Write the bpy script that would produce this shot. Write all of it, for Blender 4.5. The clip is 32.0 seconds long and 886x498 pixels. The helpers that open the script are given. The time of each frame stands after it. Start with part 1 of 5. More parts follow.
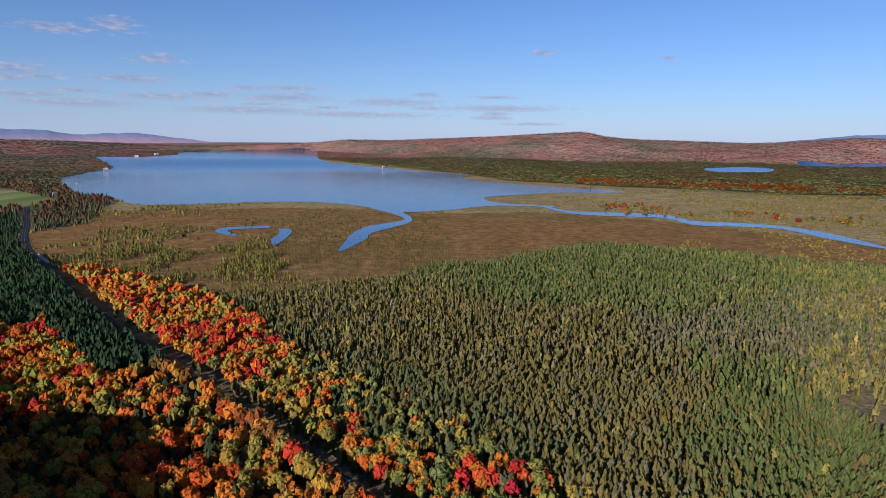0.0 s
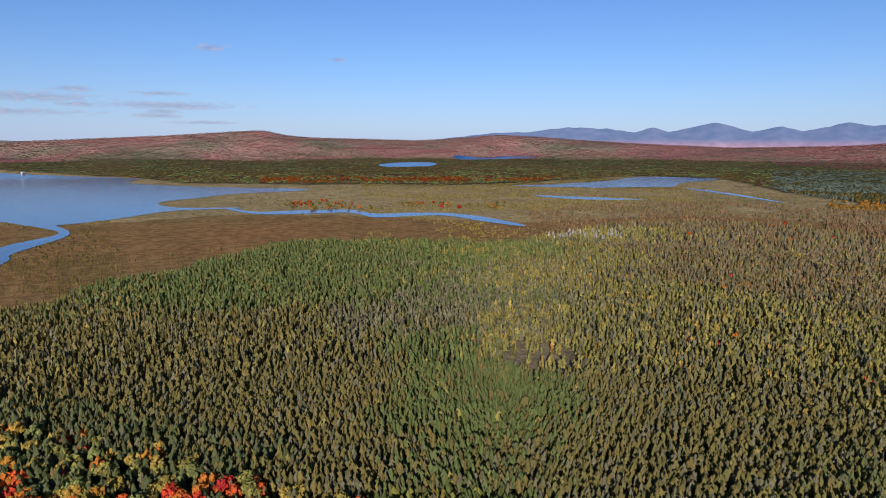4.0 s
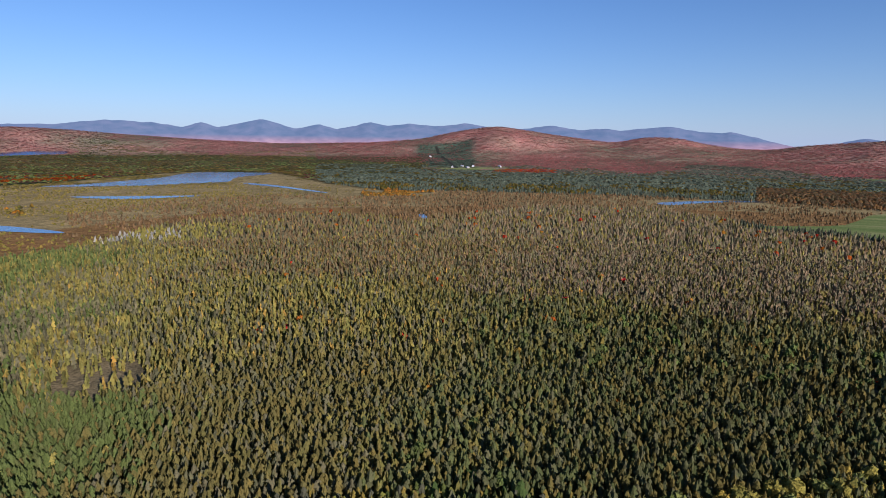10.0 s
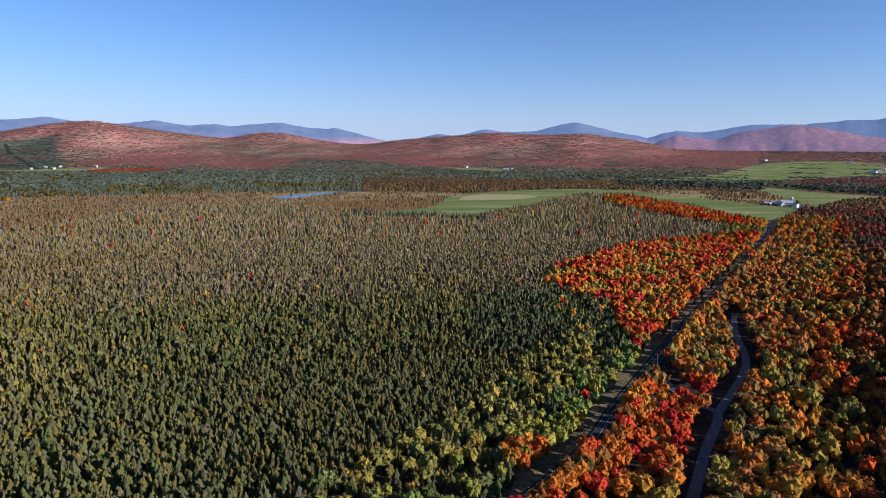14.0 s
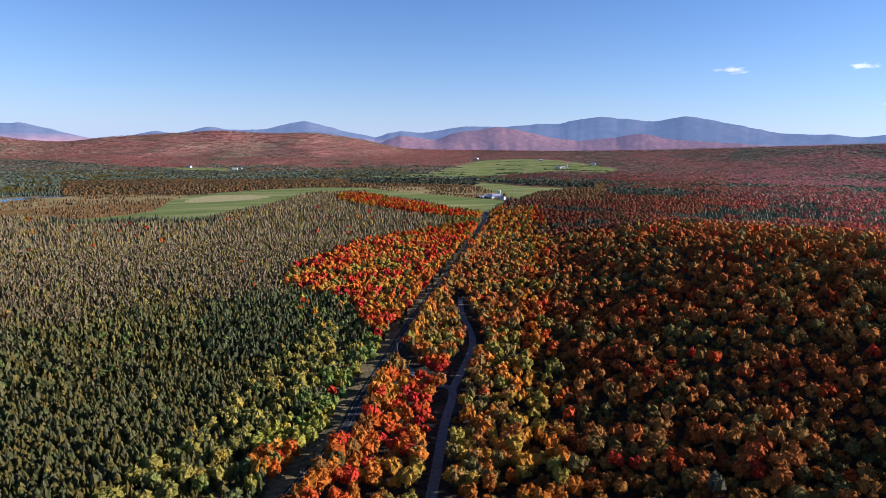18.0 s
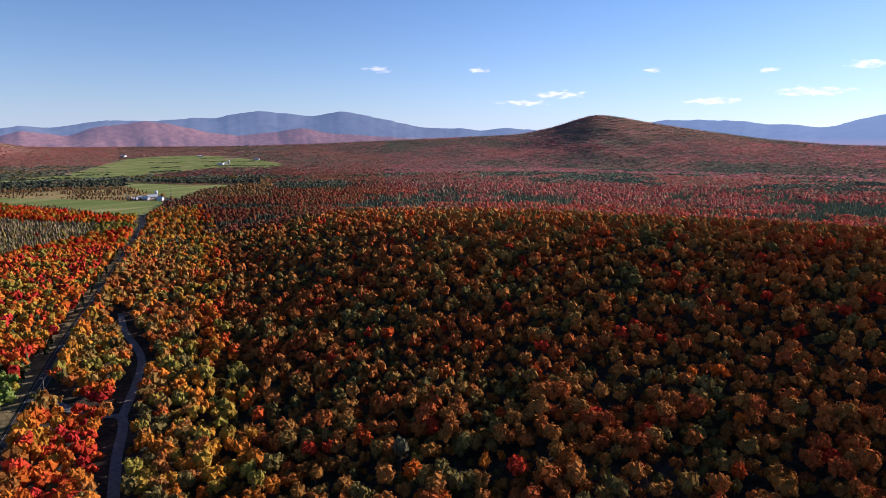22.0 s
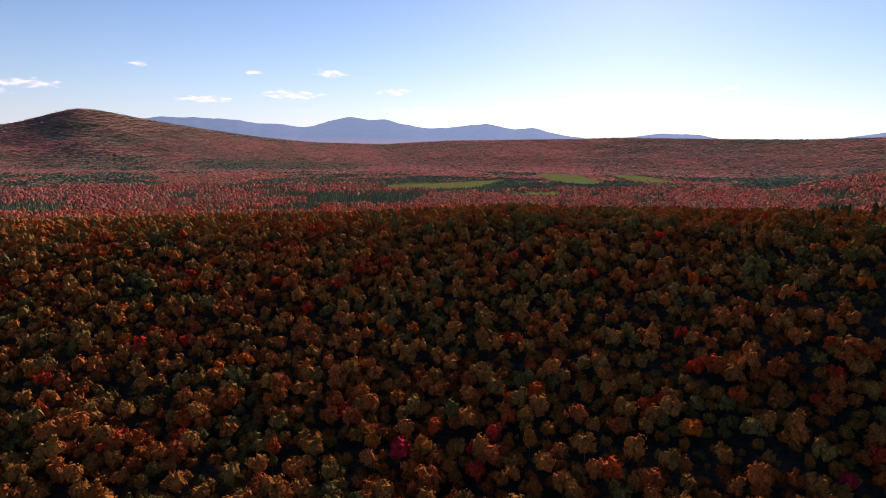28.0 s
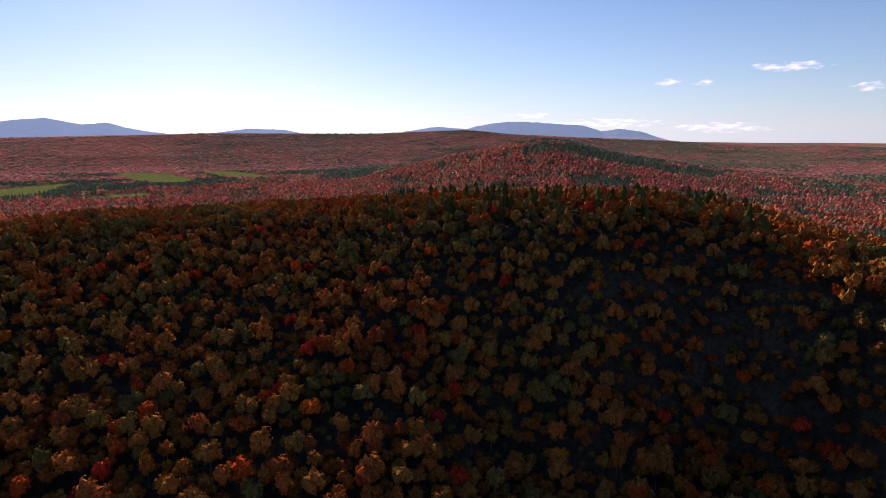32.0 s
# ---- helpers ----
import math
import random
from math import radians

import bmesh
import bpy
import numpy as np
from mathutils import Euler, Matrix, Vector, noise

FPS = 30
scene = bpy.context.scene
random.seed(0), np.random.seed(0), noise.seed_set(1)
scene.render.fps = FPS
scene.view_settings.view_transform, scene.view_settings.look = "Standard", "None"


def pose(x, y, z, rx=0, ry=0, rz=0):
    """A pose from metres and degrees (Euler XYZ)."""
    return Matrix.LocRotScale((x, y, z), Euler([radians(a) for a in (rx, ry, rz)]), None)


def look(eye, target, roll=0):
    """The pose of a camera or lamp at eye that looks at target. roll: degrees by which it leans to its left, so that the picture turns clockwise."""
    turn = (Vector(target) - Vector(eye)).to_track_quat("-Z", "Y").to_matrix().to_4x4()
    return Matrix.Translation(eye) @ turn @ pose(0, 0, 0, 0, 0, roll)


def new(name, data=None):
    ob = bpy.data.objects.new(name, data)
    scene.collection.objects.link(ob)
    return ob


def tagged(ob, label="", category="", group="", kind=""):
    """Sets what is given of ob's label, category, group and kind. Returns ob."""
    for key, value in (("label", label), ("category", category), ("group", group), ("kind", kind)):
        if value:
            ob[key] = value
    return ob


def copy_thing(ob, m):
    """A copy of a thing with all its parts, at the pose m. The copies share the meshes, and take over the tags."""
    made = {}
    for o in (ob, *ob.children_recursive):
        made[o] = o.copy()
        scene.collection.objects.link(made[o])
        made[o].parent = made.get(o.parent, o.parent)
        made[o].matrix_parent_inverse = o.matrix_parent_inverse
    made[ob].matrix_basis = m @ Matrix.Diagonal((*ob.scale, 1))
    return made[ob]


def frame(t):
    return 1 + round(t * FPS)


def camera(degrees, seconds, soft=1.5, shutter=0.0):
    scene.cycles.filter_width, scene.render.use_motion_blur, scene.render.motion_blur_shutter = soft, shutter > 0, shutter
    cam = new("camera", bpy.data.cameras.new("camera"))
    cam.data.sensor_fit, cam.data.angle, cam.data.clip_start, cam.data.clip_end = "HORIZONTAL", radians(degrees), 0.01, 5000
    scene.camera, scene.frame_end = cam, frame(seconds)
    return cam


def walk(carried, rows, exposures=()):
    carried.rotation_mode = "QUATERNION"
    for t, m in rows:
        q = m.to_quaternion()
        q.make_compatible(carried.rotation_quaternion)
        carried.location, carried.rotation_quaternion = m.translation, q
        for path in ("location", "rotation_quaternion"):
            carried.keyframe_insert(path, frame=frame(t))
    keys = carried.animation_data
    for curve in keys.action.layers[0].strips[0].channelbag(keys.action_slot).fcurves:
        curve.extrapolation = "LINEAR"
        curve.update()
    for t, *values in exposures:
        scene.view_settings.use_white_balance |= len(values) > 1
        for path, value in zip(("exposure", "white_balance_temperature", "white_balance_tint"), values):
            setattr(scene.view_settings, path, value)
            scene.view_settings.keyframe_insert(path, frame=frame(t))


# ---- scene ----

# The drone hovers 120 m above the road and turns clockwise. Rows: seconds, heading (clockwise from +y), tilt, roll.
EYE = Vector((0.0, 0.0, 120.0))
TURNS = (
    (0, 0.00, -9.83, 0.70), (0.5, 2.81, -9.80, 0.68), (1, 5.90, -9.83, 0.68), (1.5, 8.54, -9.82, 0.57), 
    (2, 12.55, -9.81, 0.51), (2.5, 17.02, -9.77, 0.34), (3, 21.33, -9.77, 0.23), (3.5, 25.41, -9.75, 0.07), 
    (5.5, 35.59, -9.88, 0.61), (6, 39.98, -9.91, 0.60), (6.5, 44.18, -9.90, 0.55), (7, 47.49, -9.89, 0.61), 
    (7.5, 50.30, -9.92, 0.81), (8, 53.36, -9.92, 0.93), (8.5, 57.23, -9.87, 0.93), (9, 61.13, -9.87, 0.82), 
    (9.5, 64.35, -9.89, 0.78), (10, 67.46, -9.89, 0.76), (10.5, 71.09, -9.87, 0.76), (11, 76.10, -9.85, 0.65), 
    (11.5, 81.83, -9.84, 0.52), (12, 86.76, -9.81, 0.44), (12.5, 90.37, -9.85, 0.46), (13, 93.59, -9.87, 0.44), 
    (13.5, 97.31, -9.88, 0.47), (14, 101.44, -9.93, 0.42), (14.5, 104.98, -9.95, 0.41), (16.5, 117.12, -9.82, 0.93), 
    (17, 120.44, -9.81, 0.88), (17.5, 122.96, -9.79, 0.99), (18, 125.51, -9.76, 0.88), (18.5, 128.14, -9.74, 0.84), 
    (19, 131.58, -9.75, 0.86), (19.5, 135.70, -9.76, 0.73), (20, 139.32, -9.80, 0.64), (20.5, 142.94, -9.83, 0.51), 
    (21, 147.52, -9.89, 0.38), (21.5, 151.90, -9.93, 0.26), (22, 155.28, -9.96, 0.24), (22.5, 159.01, -10.00, 0.25), 
    (23, 161.89, -10.00, 0.19), (23.5, 164.64, -10.00, 0.13), (24, 168.92, -10.03, 0.11), (24.5, 173.43, -10.09, 0.21), 
    (26.5, 185.58, -9.85, 1.01), (27, 189.55, -9.87, 0.89), (27.5, 193.56, -9.87, 0.83), (28, 198.56, -9.84, 0.67), 
    (28.5, 203.90, -9.81, 0.48), (29, 208.38, -9.81, 0.39), (29.5, 213.01, -9.86, 0.37), (30, 217.22, -9.91, 0.15), 
    (30.5, 220.18, -9.92, 0.27), (31, 224.01, -10.02, 0.06), (31.5, 229.22, -10.06, 0.01), (32, 234.40, -10.05, 0.02))
cam = camera(70.7, 32.0, soft=0.9)


def heading_pose(az, tilt, roll):
    a, e = radians(az), radians(tilt)
    way = Vector((math.sin(a) * math.cos(e), math.cos(a) * math.cos(e), math.sin(e)))
    return look(EYE, EYE + way, roll)


walk(cam, [(t, heading_pose(a, e, r)) for t, a, e, r in TURNS], [(0.0, 0.5, 5250, 20), (8.0, 0.5, 5250, 20), (13.0, 0.7, 5150, 20), (19.0, 0.98, 5350, 21), (24.0, 0.85, 5900, 24), (28.0, 0.8, 6400, 26), (32.0, 0.75, 6400, 26)])

# ---- daylight ----
SUN_AZ, SUN_EL = 214.4, 20.0
world = bpy.data.worlds.new("sky")
scene.world = world
world.use_nodes = True
wn, wl = world.node_tree.nodes, world.node_tree.links
wn.clear()
sky = wn.new("ShaderNodeTexSky")
sky.sky_type, sky.sun_disc = "NISHITA", False
sky.sun_elevation, sky.sun_rotation = radians(SUN_EL), radians(SUN_AZ)
sky.altitude, sky.air_density, sky.dust_density, sky.ozone_density = 300, 1.0, 0.15, 4.5
wbg, wout = wn.new("ShaderNodeBackground"), wn.new("ShaderNodeOutputWorld")
wbg.inputs["Strength"].default_value = 0.062
wl.new(sky.outputs[0], wbg.inputs["Color"])


def wnode(kind, op, *ins):
    """A maths node of the sky, fed with sockets or plain values."""
    q = wn.new(kind)
    q.operation = op
    for k, v in enumerate(ins):
        if isinstance(v, (int, float, tuple)):
            q.inputs[k].default_value = v
        else:
            wl.new(v, q.inputs[k])
    return q


# Fair-weather clouds low over the horizon: heading, rise, half width, half height, in degrees.
CLOUDS_EAST = ((-27, 8.6, 1.9, 0.65), (-31, 11.2, 2.4, 0.4), (-31, 8.0, 2.8, 0.45), (-24, 6.2, 2.2, 0.5), (-34, 4.9, 3.0, 0.5), (-26, 4.6, 3, 0.4),
               (-14, 3.5, 4.5, 0.42), (-4.5, 3.3, 5, 0.42), (5, 2.9, 6, 0.36), (-17, 2.4, 7, 0.4), (-30, 2.6, 5, 0.4), (-8, 2.2, 8, 0.3), (-24, 3.3, 4, 0.35), (8.6, 7.6, 1.2, 0.35), (19, 7, 0.7, 0.2), (-33, 3.1, 3, 0.25), (-20, 3.6, 3, 0.3))
STREAKS = np.random.default_rng(5).uniform((-35, 1.5, 1.3, 0.16), (14, 4.4, 3.4, 0.27), (18, 4)).tolist()
CLOUDS_WEST = ((149.5, 6, 1, 0.3), (158.5, 6, 0.9, 0.22), (162.5, 3.2, 2.2, 0.25), (165.5, 3.9, 2.4, 0.3), (173.3, 5.8, 0.7, 0.2), (182, 5.5, 0.7, 0.22), (188.5, 5.6, 1.2, 0.35),
               (178, 3.2, 2.4, 0.3), (185, 3.8, 2.6, 0.35), (194, 4.2, 1.3, 0.3), (196.5, 2.6, 3, 0.28), (209, 2.3, 5, 0.35), (222.6, 4.5, 0.6, 0.22), (226.5, 1.0, 4, 0.25),
               (213, 2.5, 2.4, 0.3), (242, 2.0, 2, 0.25), (249, 1.3, 4, 0.4), (253.5, 4.6, 1, 0.28), (256.5, 4.5, 0.8, 0.22), (262.5, 5.5, 2.8, 0.3), (258, 0.9, 3.5, 0.35), (268, 3.8, 1.0, 0.3))
way = wn.new("ShaderNodeTexCoord").outputs["Generated"]
parts = wn.new("ShaderNodeSeparateXYZ")
wl.new(way, parts.inputs[0])
turn = wnode("ShaderNodeMath", "ARCTAN2", parts.outputs[0], parts.outputs[1])
turn = wnode("ShaderNodeMath", "MULTIPLY", turn.outputs[0], 180 / math.pi)
turn = wnode("ShaderNodeMath", "WRAP", turn.outputs[0], 300.0, -60.0)
lift_ = wnode("ShaderNodeMath", "ARCSINE", parts.outputs[2])
lift_ = wnode("ShaderNodeMath", "MULTIPLY", lift_.outputs[0], 180 / math.pi)
spot = wn.new("ShaderNodeCombineXYZ")
wl.new(turn.outputs[0], spot.inputs[0])
wl.new(lift_.outputs[0], spot.inputs[1])
puff = wn.new("ShaderNodeTexNoise")
puff.inputs["Scale"].default_value, puff.inputs["Detail"].default_value = 1.1, 6.0
wl.new(wnode("ShaderNodeVectorMath", "MULTIPLY", spot.outputs[0], (0.9, 3.2, 1)).outputs[0], puff.inputs["Vector"])
cover_ = None
for ca, ce, cw, ch in (*CLOUDS_EAST, *STREAKS, *CLOUDS_WEST):
    q = wnode("ShaderNodeVectorMath", "SUBTRACT", spot.outputs[0], (ca, ce, 0.0))
    q = wnode("ShaderNodeVectorMath", "MULTIPLY", q.outputs[0], (1 / cw, 1 / ch, 0.0))
    q = wnode("ShaderNodeVectorMath", "LENGTH", q.outputs[0])
    cover_ = q.outputs[1] if cover_ is None else wnode("ShaderNodeMath", "MINIMUM", cover_, q.outputs[1]).outputs[0]
thick = wnode("ShaderNodeMath", "SUBTRACT", wnode("ShaderNodeMath", "MULTIPLY", puff.outputs[0], 2.6).outputs[0], cover_)
thick = wnode("ShaderNodeMath", "SUBTRACT", thick.outputs[0], 0.22)
thick = wnode("ShaderNodeMath", "MULTIPLY", thick.outputs[0], 1.3)
thick.use_clamp = True
thick = wnode("ShaderNodeMath", "MULTIPLY", thick.outputs[0], 0.62)
cloud_bg, sky_mix = wn.new("ShaderNodeBackground"), wn.new("ShaderNodeMixShader")
glow = wn.new("ShaderNodeMapRange")
glow.inputs["From Min"].default_value, glow.inputs["From Max"].default_value = 60, 190
glow.inputs["To Min"].default_value, glow.inputs["To Max"].default_value = 0.39, 0.95
wl.new(turn.outputs[0], glow.inputs["Value"])
wl.new(glow.outputs[0], cloud_bg.inputs["Strength"])
cloud_tone = wn.new("ShaderNodeValToRGB")
cloud_tone.color_ramp.elements[0].position, cloud_tone.color_ramp.elements[0].color = 0.35, (0.5, 0.5, 0.58, 1)
cloud_tone.color_ramp.elements[1].position, cloud_tone.color_ramp.elements[1].color = 0.72, (1.0, 0.93, 0.9, 1)
wl.new(puff.outputs[0], cloud_tone.inputs[0])
wl.new(cloud_tone.outputs[0], cloud_bg.inputs["Color"])
# pale ground haze all round the horizon
haze_bg, haze_mix = wn.new("ShaderNodeBackground"), wn.new("ShaderNodeMixShader")
haze_bg.inputs["Color"].default_value, haze_bg.inputs["Strength"].default_value = (0.72, 0.84, 1.0, 1), 0.5
toward = wnode("ShaderNodeVectorMath", "DOT_PRODUCT", way, (math.sin(radians(SUN_AZ)), math.cos(radians(SUN_AZ)), 0.0))
toward = wnode("ShaderNodeMath", "POWER", wnode("ShaderNodeMath", "MAXIMUM", toward.outputs[1], 0.0).outputs[0], 2.0)
wl.new(wnode("ShaderNodeMath", "MULTIPLY_ADD", toward.outputs[0], 0.26, 0.46).outputs[0], haze_bg.inputs["Strength"])
deep = wnode("ShaderNodeMath", "MULTIPLY", wnode("ShaderNodeMath", "ABSOLUTE", lift_.outputs[0]).outputs[0], -1 / 4.5)
deep = wnode("ShaderNodeMath", "MULTIPLY", wnode("ShaderNodeMath", "EXPONENT", deep.outputs[0]).outputs[0], 0.6)
wl.new(deep.outputs[0], haze_mix.inputs[0])
wl.new(wbg.outputs[0], haze_mix.inputs[1])
wl.new(haze_bg.outputs[0], haze_mix.inputs[2])
wl.new(thick.outputs[0], sky_mix.inputs[0])
wl.new(haze_mix.outputs[0], sky_mix.inputs[1])
wl.new(cloud_bg.outputs[0], sky_mix.inputs[2])
wl.new(sky_mix.outputs[0], wout.inputs["Surface"])

sun_data = bpy.data.lights.new("sun", "SUN")
sun_data.energy, sun_data.angle, sun_data.color = 5.0, radians(0.5), (1.0, 0.87, 0.7)
sun = new("sun", sun_data)
sa, se = radians(SUN_AZ), radians(SUN_EL)
SUN_WAY = Vector((math.sin(sa) * math.cos(se), math.cos(sa) * math.cos(se), math.sin(se)))
sun.matrix_world = look(SUN_WAY * 900 + EYE, EYE)

rng = np.random.default_rng(7)


# ---- plan helpers ----
def xy(az, r):
    a = np.radians(az)
    return np.stack([np.sin(a) * r, np.cos(a) * r], -1)


def polar(x, y):
    return (np.degrees(np.arctan2(x, y)) + 60) % 360 - 60, np.hypot(x, y)


def lattice(ix, iy, seed):
    h = (ix * 374761393 + iy * 668265263 + seed * 974711) & 0x7FFFFFFF
    h = ((h ^ (h >> 13)) * 1274126177) & 0x7FFFFFFF
    return ((h ^ (h >> 16)) & 0xFFFF) / 65535.0


def smooth_noise(x, y, size, seed=1):
    """Value noise, 0 to 1, with features of that size in metres."""
    u, v = np.asarray(x, float) / size + 1000, np.asarray(y, float) / size + 1000
    ix, iy = np.floor(u).astype(np.int64), np.floor(v).astype(np.int64)
    fu, fv = u - ix, v - iy
    fu, fv = fu * fu * (3 - 2 * fu), fv * fv * (3 - 2 * fv)
    a, b = lattice(ix, iy, seed), lattice(ix + 1, iy, seed)
    c, d = lattice(ix, iy + 1, seed), lattice(ix + 1, iy + 1, seed)
    return (a * (1 - fu) + b * fu) * (1 - fv) + (c * (1 - fu) + d * fu) * fv


def fractal(x, y, size, seed=1):
    return (smooth_noise(x, y, size, seed) * 4 + smooth_noise(x, y, size / 2.3, seed + 5) * 2
            + smooth_noise(x, y, size / 5.1, seed + 9)) / 7


def ramp(v, lo, hi):
    s = np.clip((np.asarray(v, float) - lo) / (hi - lo), 0, 1)
    return s * s * (3 - 2 * s)


def curve(points, steps=6, closed=True):
    """Catmull-Rom through (heading, distance) points, in plan metres."""
    p = xy(*np.array(points, float).T)
    n = len(p)
    out = []
    for i in range(n if closed else n - 1):
        a, b, c, d = [p[j % n] if closed else p[min(max(j, 0), n - 1)] for j in (i - 1, i, i + 1, i + 2)]
        for s in np.arange(steps) / steps:
            out.append(0.5 * (2 * b + (c - a) * s + (2 * a - 5 * b + 4 * c - d) * s * s + (3 * b - a - 3 * c + d) * s ** 3))
    if not closed:
        out.append(p[-1])
    return np.array(out)


def inside(x, y, poly):
    x, y = np.asarray(x), np.asarray(y)
    hit = np.zeros(x.shape, bool)
    lo, hi = poly.min(0), poly.max(0)
    box = (x >= lo[0]) & (x <= hi[0]) & (y >= lo[1]) & (y <= hi[1])
    if not box.any():
        return hit
    px, py, r = x[box], y[box], np.zeros(box.sum(), bool)
    q = np.roll(poly, -1, 0)
    for (ax, ay), (bx, by) in zip(poly, q):
        if ay != by:
            r ^= ((ay > py) != (by > py)) & (px < (bx - ax) * (py - ay) / (by - ay) + ax)
    hit[box] = r
    return hit


def away(x, y, line):
    """Distance from a plan line, and on which side (positive: to the right going along it)."""
    best, side = np.full(np.shape(x), 1e9), np.zeros(np.shape(x))
    for a, b in zip(line[:-1], line[1:]):
        d = b - a
        s = np.clip(((x - a[0]) * d[0] + (y - a[1]) * d[1]) / (d @ d), 0, 1)
        dx, dy = x - a[0] - s * d[0], y - a[1] - s * d[1]
        dist = np.hypot(dx, dy)
        near = dist < best
        best = np.where(near, dist, best)
        side = np.where(near, np.sign(d[1] * dx - d[0] * dy), side)
    return best, side


# ---- plan: outlines as (heading, distance) ----
ROAD = curve([(-33.8, 1330), (-34.0, 1010), (-34.2, 872), (-33.7, 741), (-28.8, 438), (-22.2, 310), (-8.8, 201), (52, 107), (112.9, 213),
              (118.4, 287), (123.2, 420), (127.0, 616), (129.2, 900), (129.6, 1088), (131.4, 1330), (131.5, 1700)], 8, False)
TRACK = curve([(121.5, 330), (124.0, 298), (126.6, 289), (125.9, 251), (125.2, 214), (124, 175)], 5, False)
SPUR = curve([(126.6, 289), (128.2, 340), (128.4, 374), (127.4, 424), (127.2, 470)], 5, False)
HILL_ROAD = curve([(68.6, 2600), (68.0, 2800), (67.3, 3100), (66.7, 3400)], 4, False)
LAKE = curve([(-26.4, 1251), (-27.8, 1381), (-30.7, 1590), (-31.5, 2071), (-29.8, 2389), (-27.9, 2560), (-28.2, 2780), (-28.9, 3060),
              (-25.5, 3070), (-22.8, 3251), (-22.9, 3400), (-19.5, 3476), (-17.4, 3642), (-12.0, 3657), (-11.4, 3300), (-11.0, 2900), (-8.4, 2711),
              (-2.0, 2444), (2.3, 2269), (1.6, 2041), (5.7, 1831), (10.1, 1732), (15.6, 1640), (15.2, 1574), (10.1, 1522), (7.1, 1443),
              (3.8, 1354), (4.7, 1251), (7.1, 1216), (10.0, 1200), (9.8, 1182), (4.7, 1180), (0, 1085), (-4.8, 1050), (-7.3, 1140), (-11.3, 1224),
              (-16.6, 1241), (-22, 1225)], 5)
RIVER = curve([(9.2, 1203), (11.6, 1118), (15.5, 1124), (19.6, 1120), (22.1, 1052), (25.3, 1062), (28.5, 1055), (31.8, 1010), (35.6, 915),
               (35.2, 900), (31.8, 950), (28.5, 1018), (25.2, 1010), (21.9, 1000), (19.6, 1072), (15.4, 1066), (11.6, 1080), (9.0, 1180)], 5)
INLET = curve([(-5.4, 1065), (-3.6, 953), (-7.6, 858), (-9.6, 690), (-8.9, 690), (-7.0, 765), (-6.6, 810), (-2.9, 935), (-4.0, 1060)], 5)
PONDS = {
    "oxbow_pond": curve([(-15.8, 896), (-17.7, 893), (-19.8, 884), (-20.2, 846), (-18.9, 811), (-18.5, 815), (-19.2, 861), (-17.5, 872), (-15.8, 872)], 5),
    "bog_pool": curve([(-14.8, 866), (-13.7, 835), (-15.2, 727), (-15.6, 768), (-14.9, 815)], 5),
    "far_pond": curve([(22.4, 2790), (24.7, 2890), (27.4, 2880), (27.2, 2730), (23.6, 2680)], 4),
    "distant_lake": curve([(29.6, 3170), (33.0, 3190), (36.2, 3230), (36.0, 3110), (30.0, 3080)], 4),
    "marsh_lake": curve([(34.5, 1742), (38.2, 1815), (43.2, 2040), (45.5, 2278), (48.8, 2310), (52.2, 2235), (49.2, 1993), (48.4, 1811),
                         (45.0, 1741), (42.7, 1706), (38.5, 1705)], 5),
    "marsh_pool": curve([(36.5, 1430), (40.3, 1414), (43.0, 1400), (46.2, 1380), (42.6, 1344), (39.3, 1354)], 5),
    "marsh_stream": curve([(50.0, 1758), (52.6, 1651), (56.6, 1447), (56.2, 1437), (52.4, 1602), (49.8, 1720)], 4),
    "bend_of_stream": curve([(86.4, 1310), (87.7, 1300), (89.2, 1350), (92.1, 1424), (95.4, 1480), (92.1, 1462), (89.0, 1405), (86.6, 1345)], 4),
    "beaver_pond": curve([(65.2, 1015), (65.7, 1010), (66.1, 950), (65.5, 945), (65.3, 975)], 4),
}
FIELDS = {
    "hay_field": curve([(94.5, 1010), (99.5, 1016), (103.6, 985), (105.3, 1045), (110.3, 1215), (113.5, 1445), (119, 1530), (118.3, 1590),
                        (112.6, 1600), (103.3, 1395), (100.4, 1126), (95.6, 1045)], 3),
    "green_field": curve([(118.8, 1545), (124, 1440), (129.0, 1340), (130.9, 1330), (130.6, 1115), (127.3, 1088), (123.2, 1290), (119.3, 1400)], 3),
    "farm_meadow": curve([(128.5, 1900), (128.9, 1660), (132.0, 1330), (130.9, 1120), (133.7, 1480), (137.4, 1720), (133, 1760)], 3),
    "valley_field": curve([(117.9, 2065), (123.3, 2290), (128.7, 3000), (134.3, 3200), (140.3, 2796), (140.3, 2600), (136.0, 2545), (130.2, 2300), (126.3, 2120), (118.4, 1990)], 3),
    "lakeside_field": curve([(-38, 1747), (-35.0, 1720), (-32.5, 1463), (-31.9, 1390), (-33.5, 1287), (-38, 1297)], 3),
    "clearing": curve([(194, 1700), (198.8, 1806), (204.4, 1977), (201.2, 1600), (198.7, 1562), (194, 1545)], 3),
    "clearing.001": curve([(206.8, 2380), (210.6, 2323), (212.9, 1864), (209.7, 1836), (207.6, 2145)], 3),
    "clearing.002": curve([(213.3, 2399), (216.5, 2319), (218.8, 1960), (215.6, 2019)], 3),
    "clearing.003": curve([(203.4, 1470), (208.8, 1540), (208.9, 1412), (205.5, 1420)], 3),
    "hamlet_field": curve([(66.5, 2590), (72.8, 2640), (72.8, 2540), (68, 2500)], 3),
    "upland_field": curve([(100.5, 2560), (106.5, 2500), (107.5, 2400), (104, 2440)], 3),
}

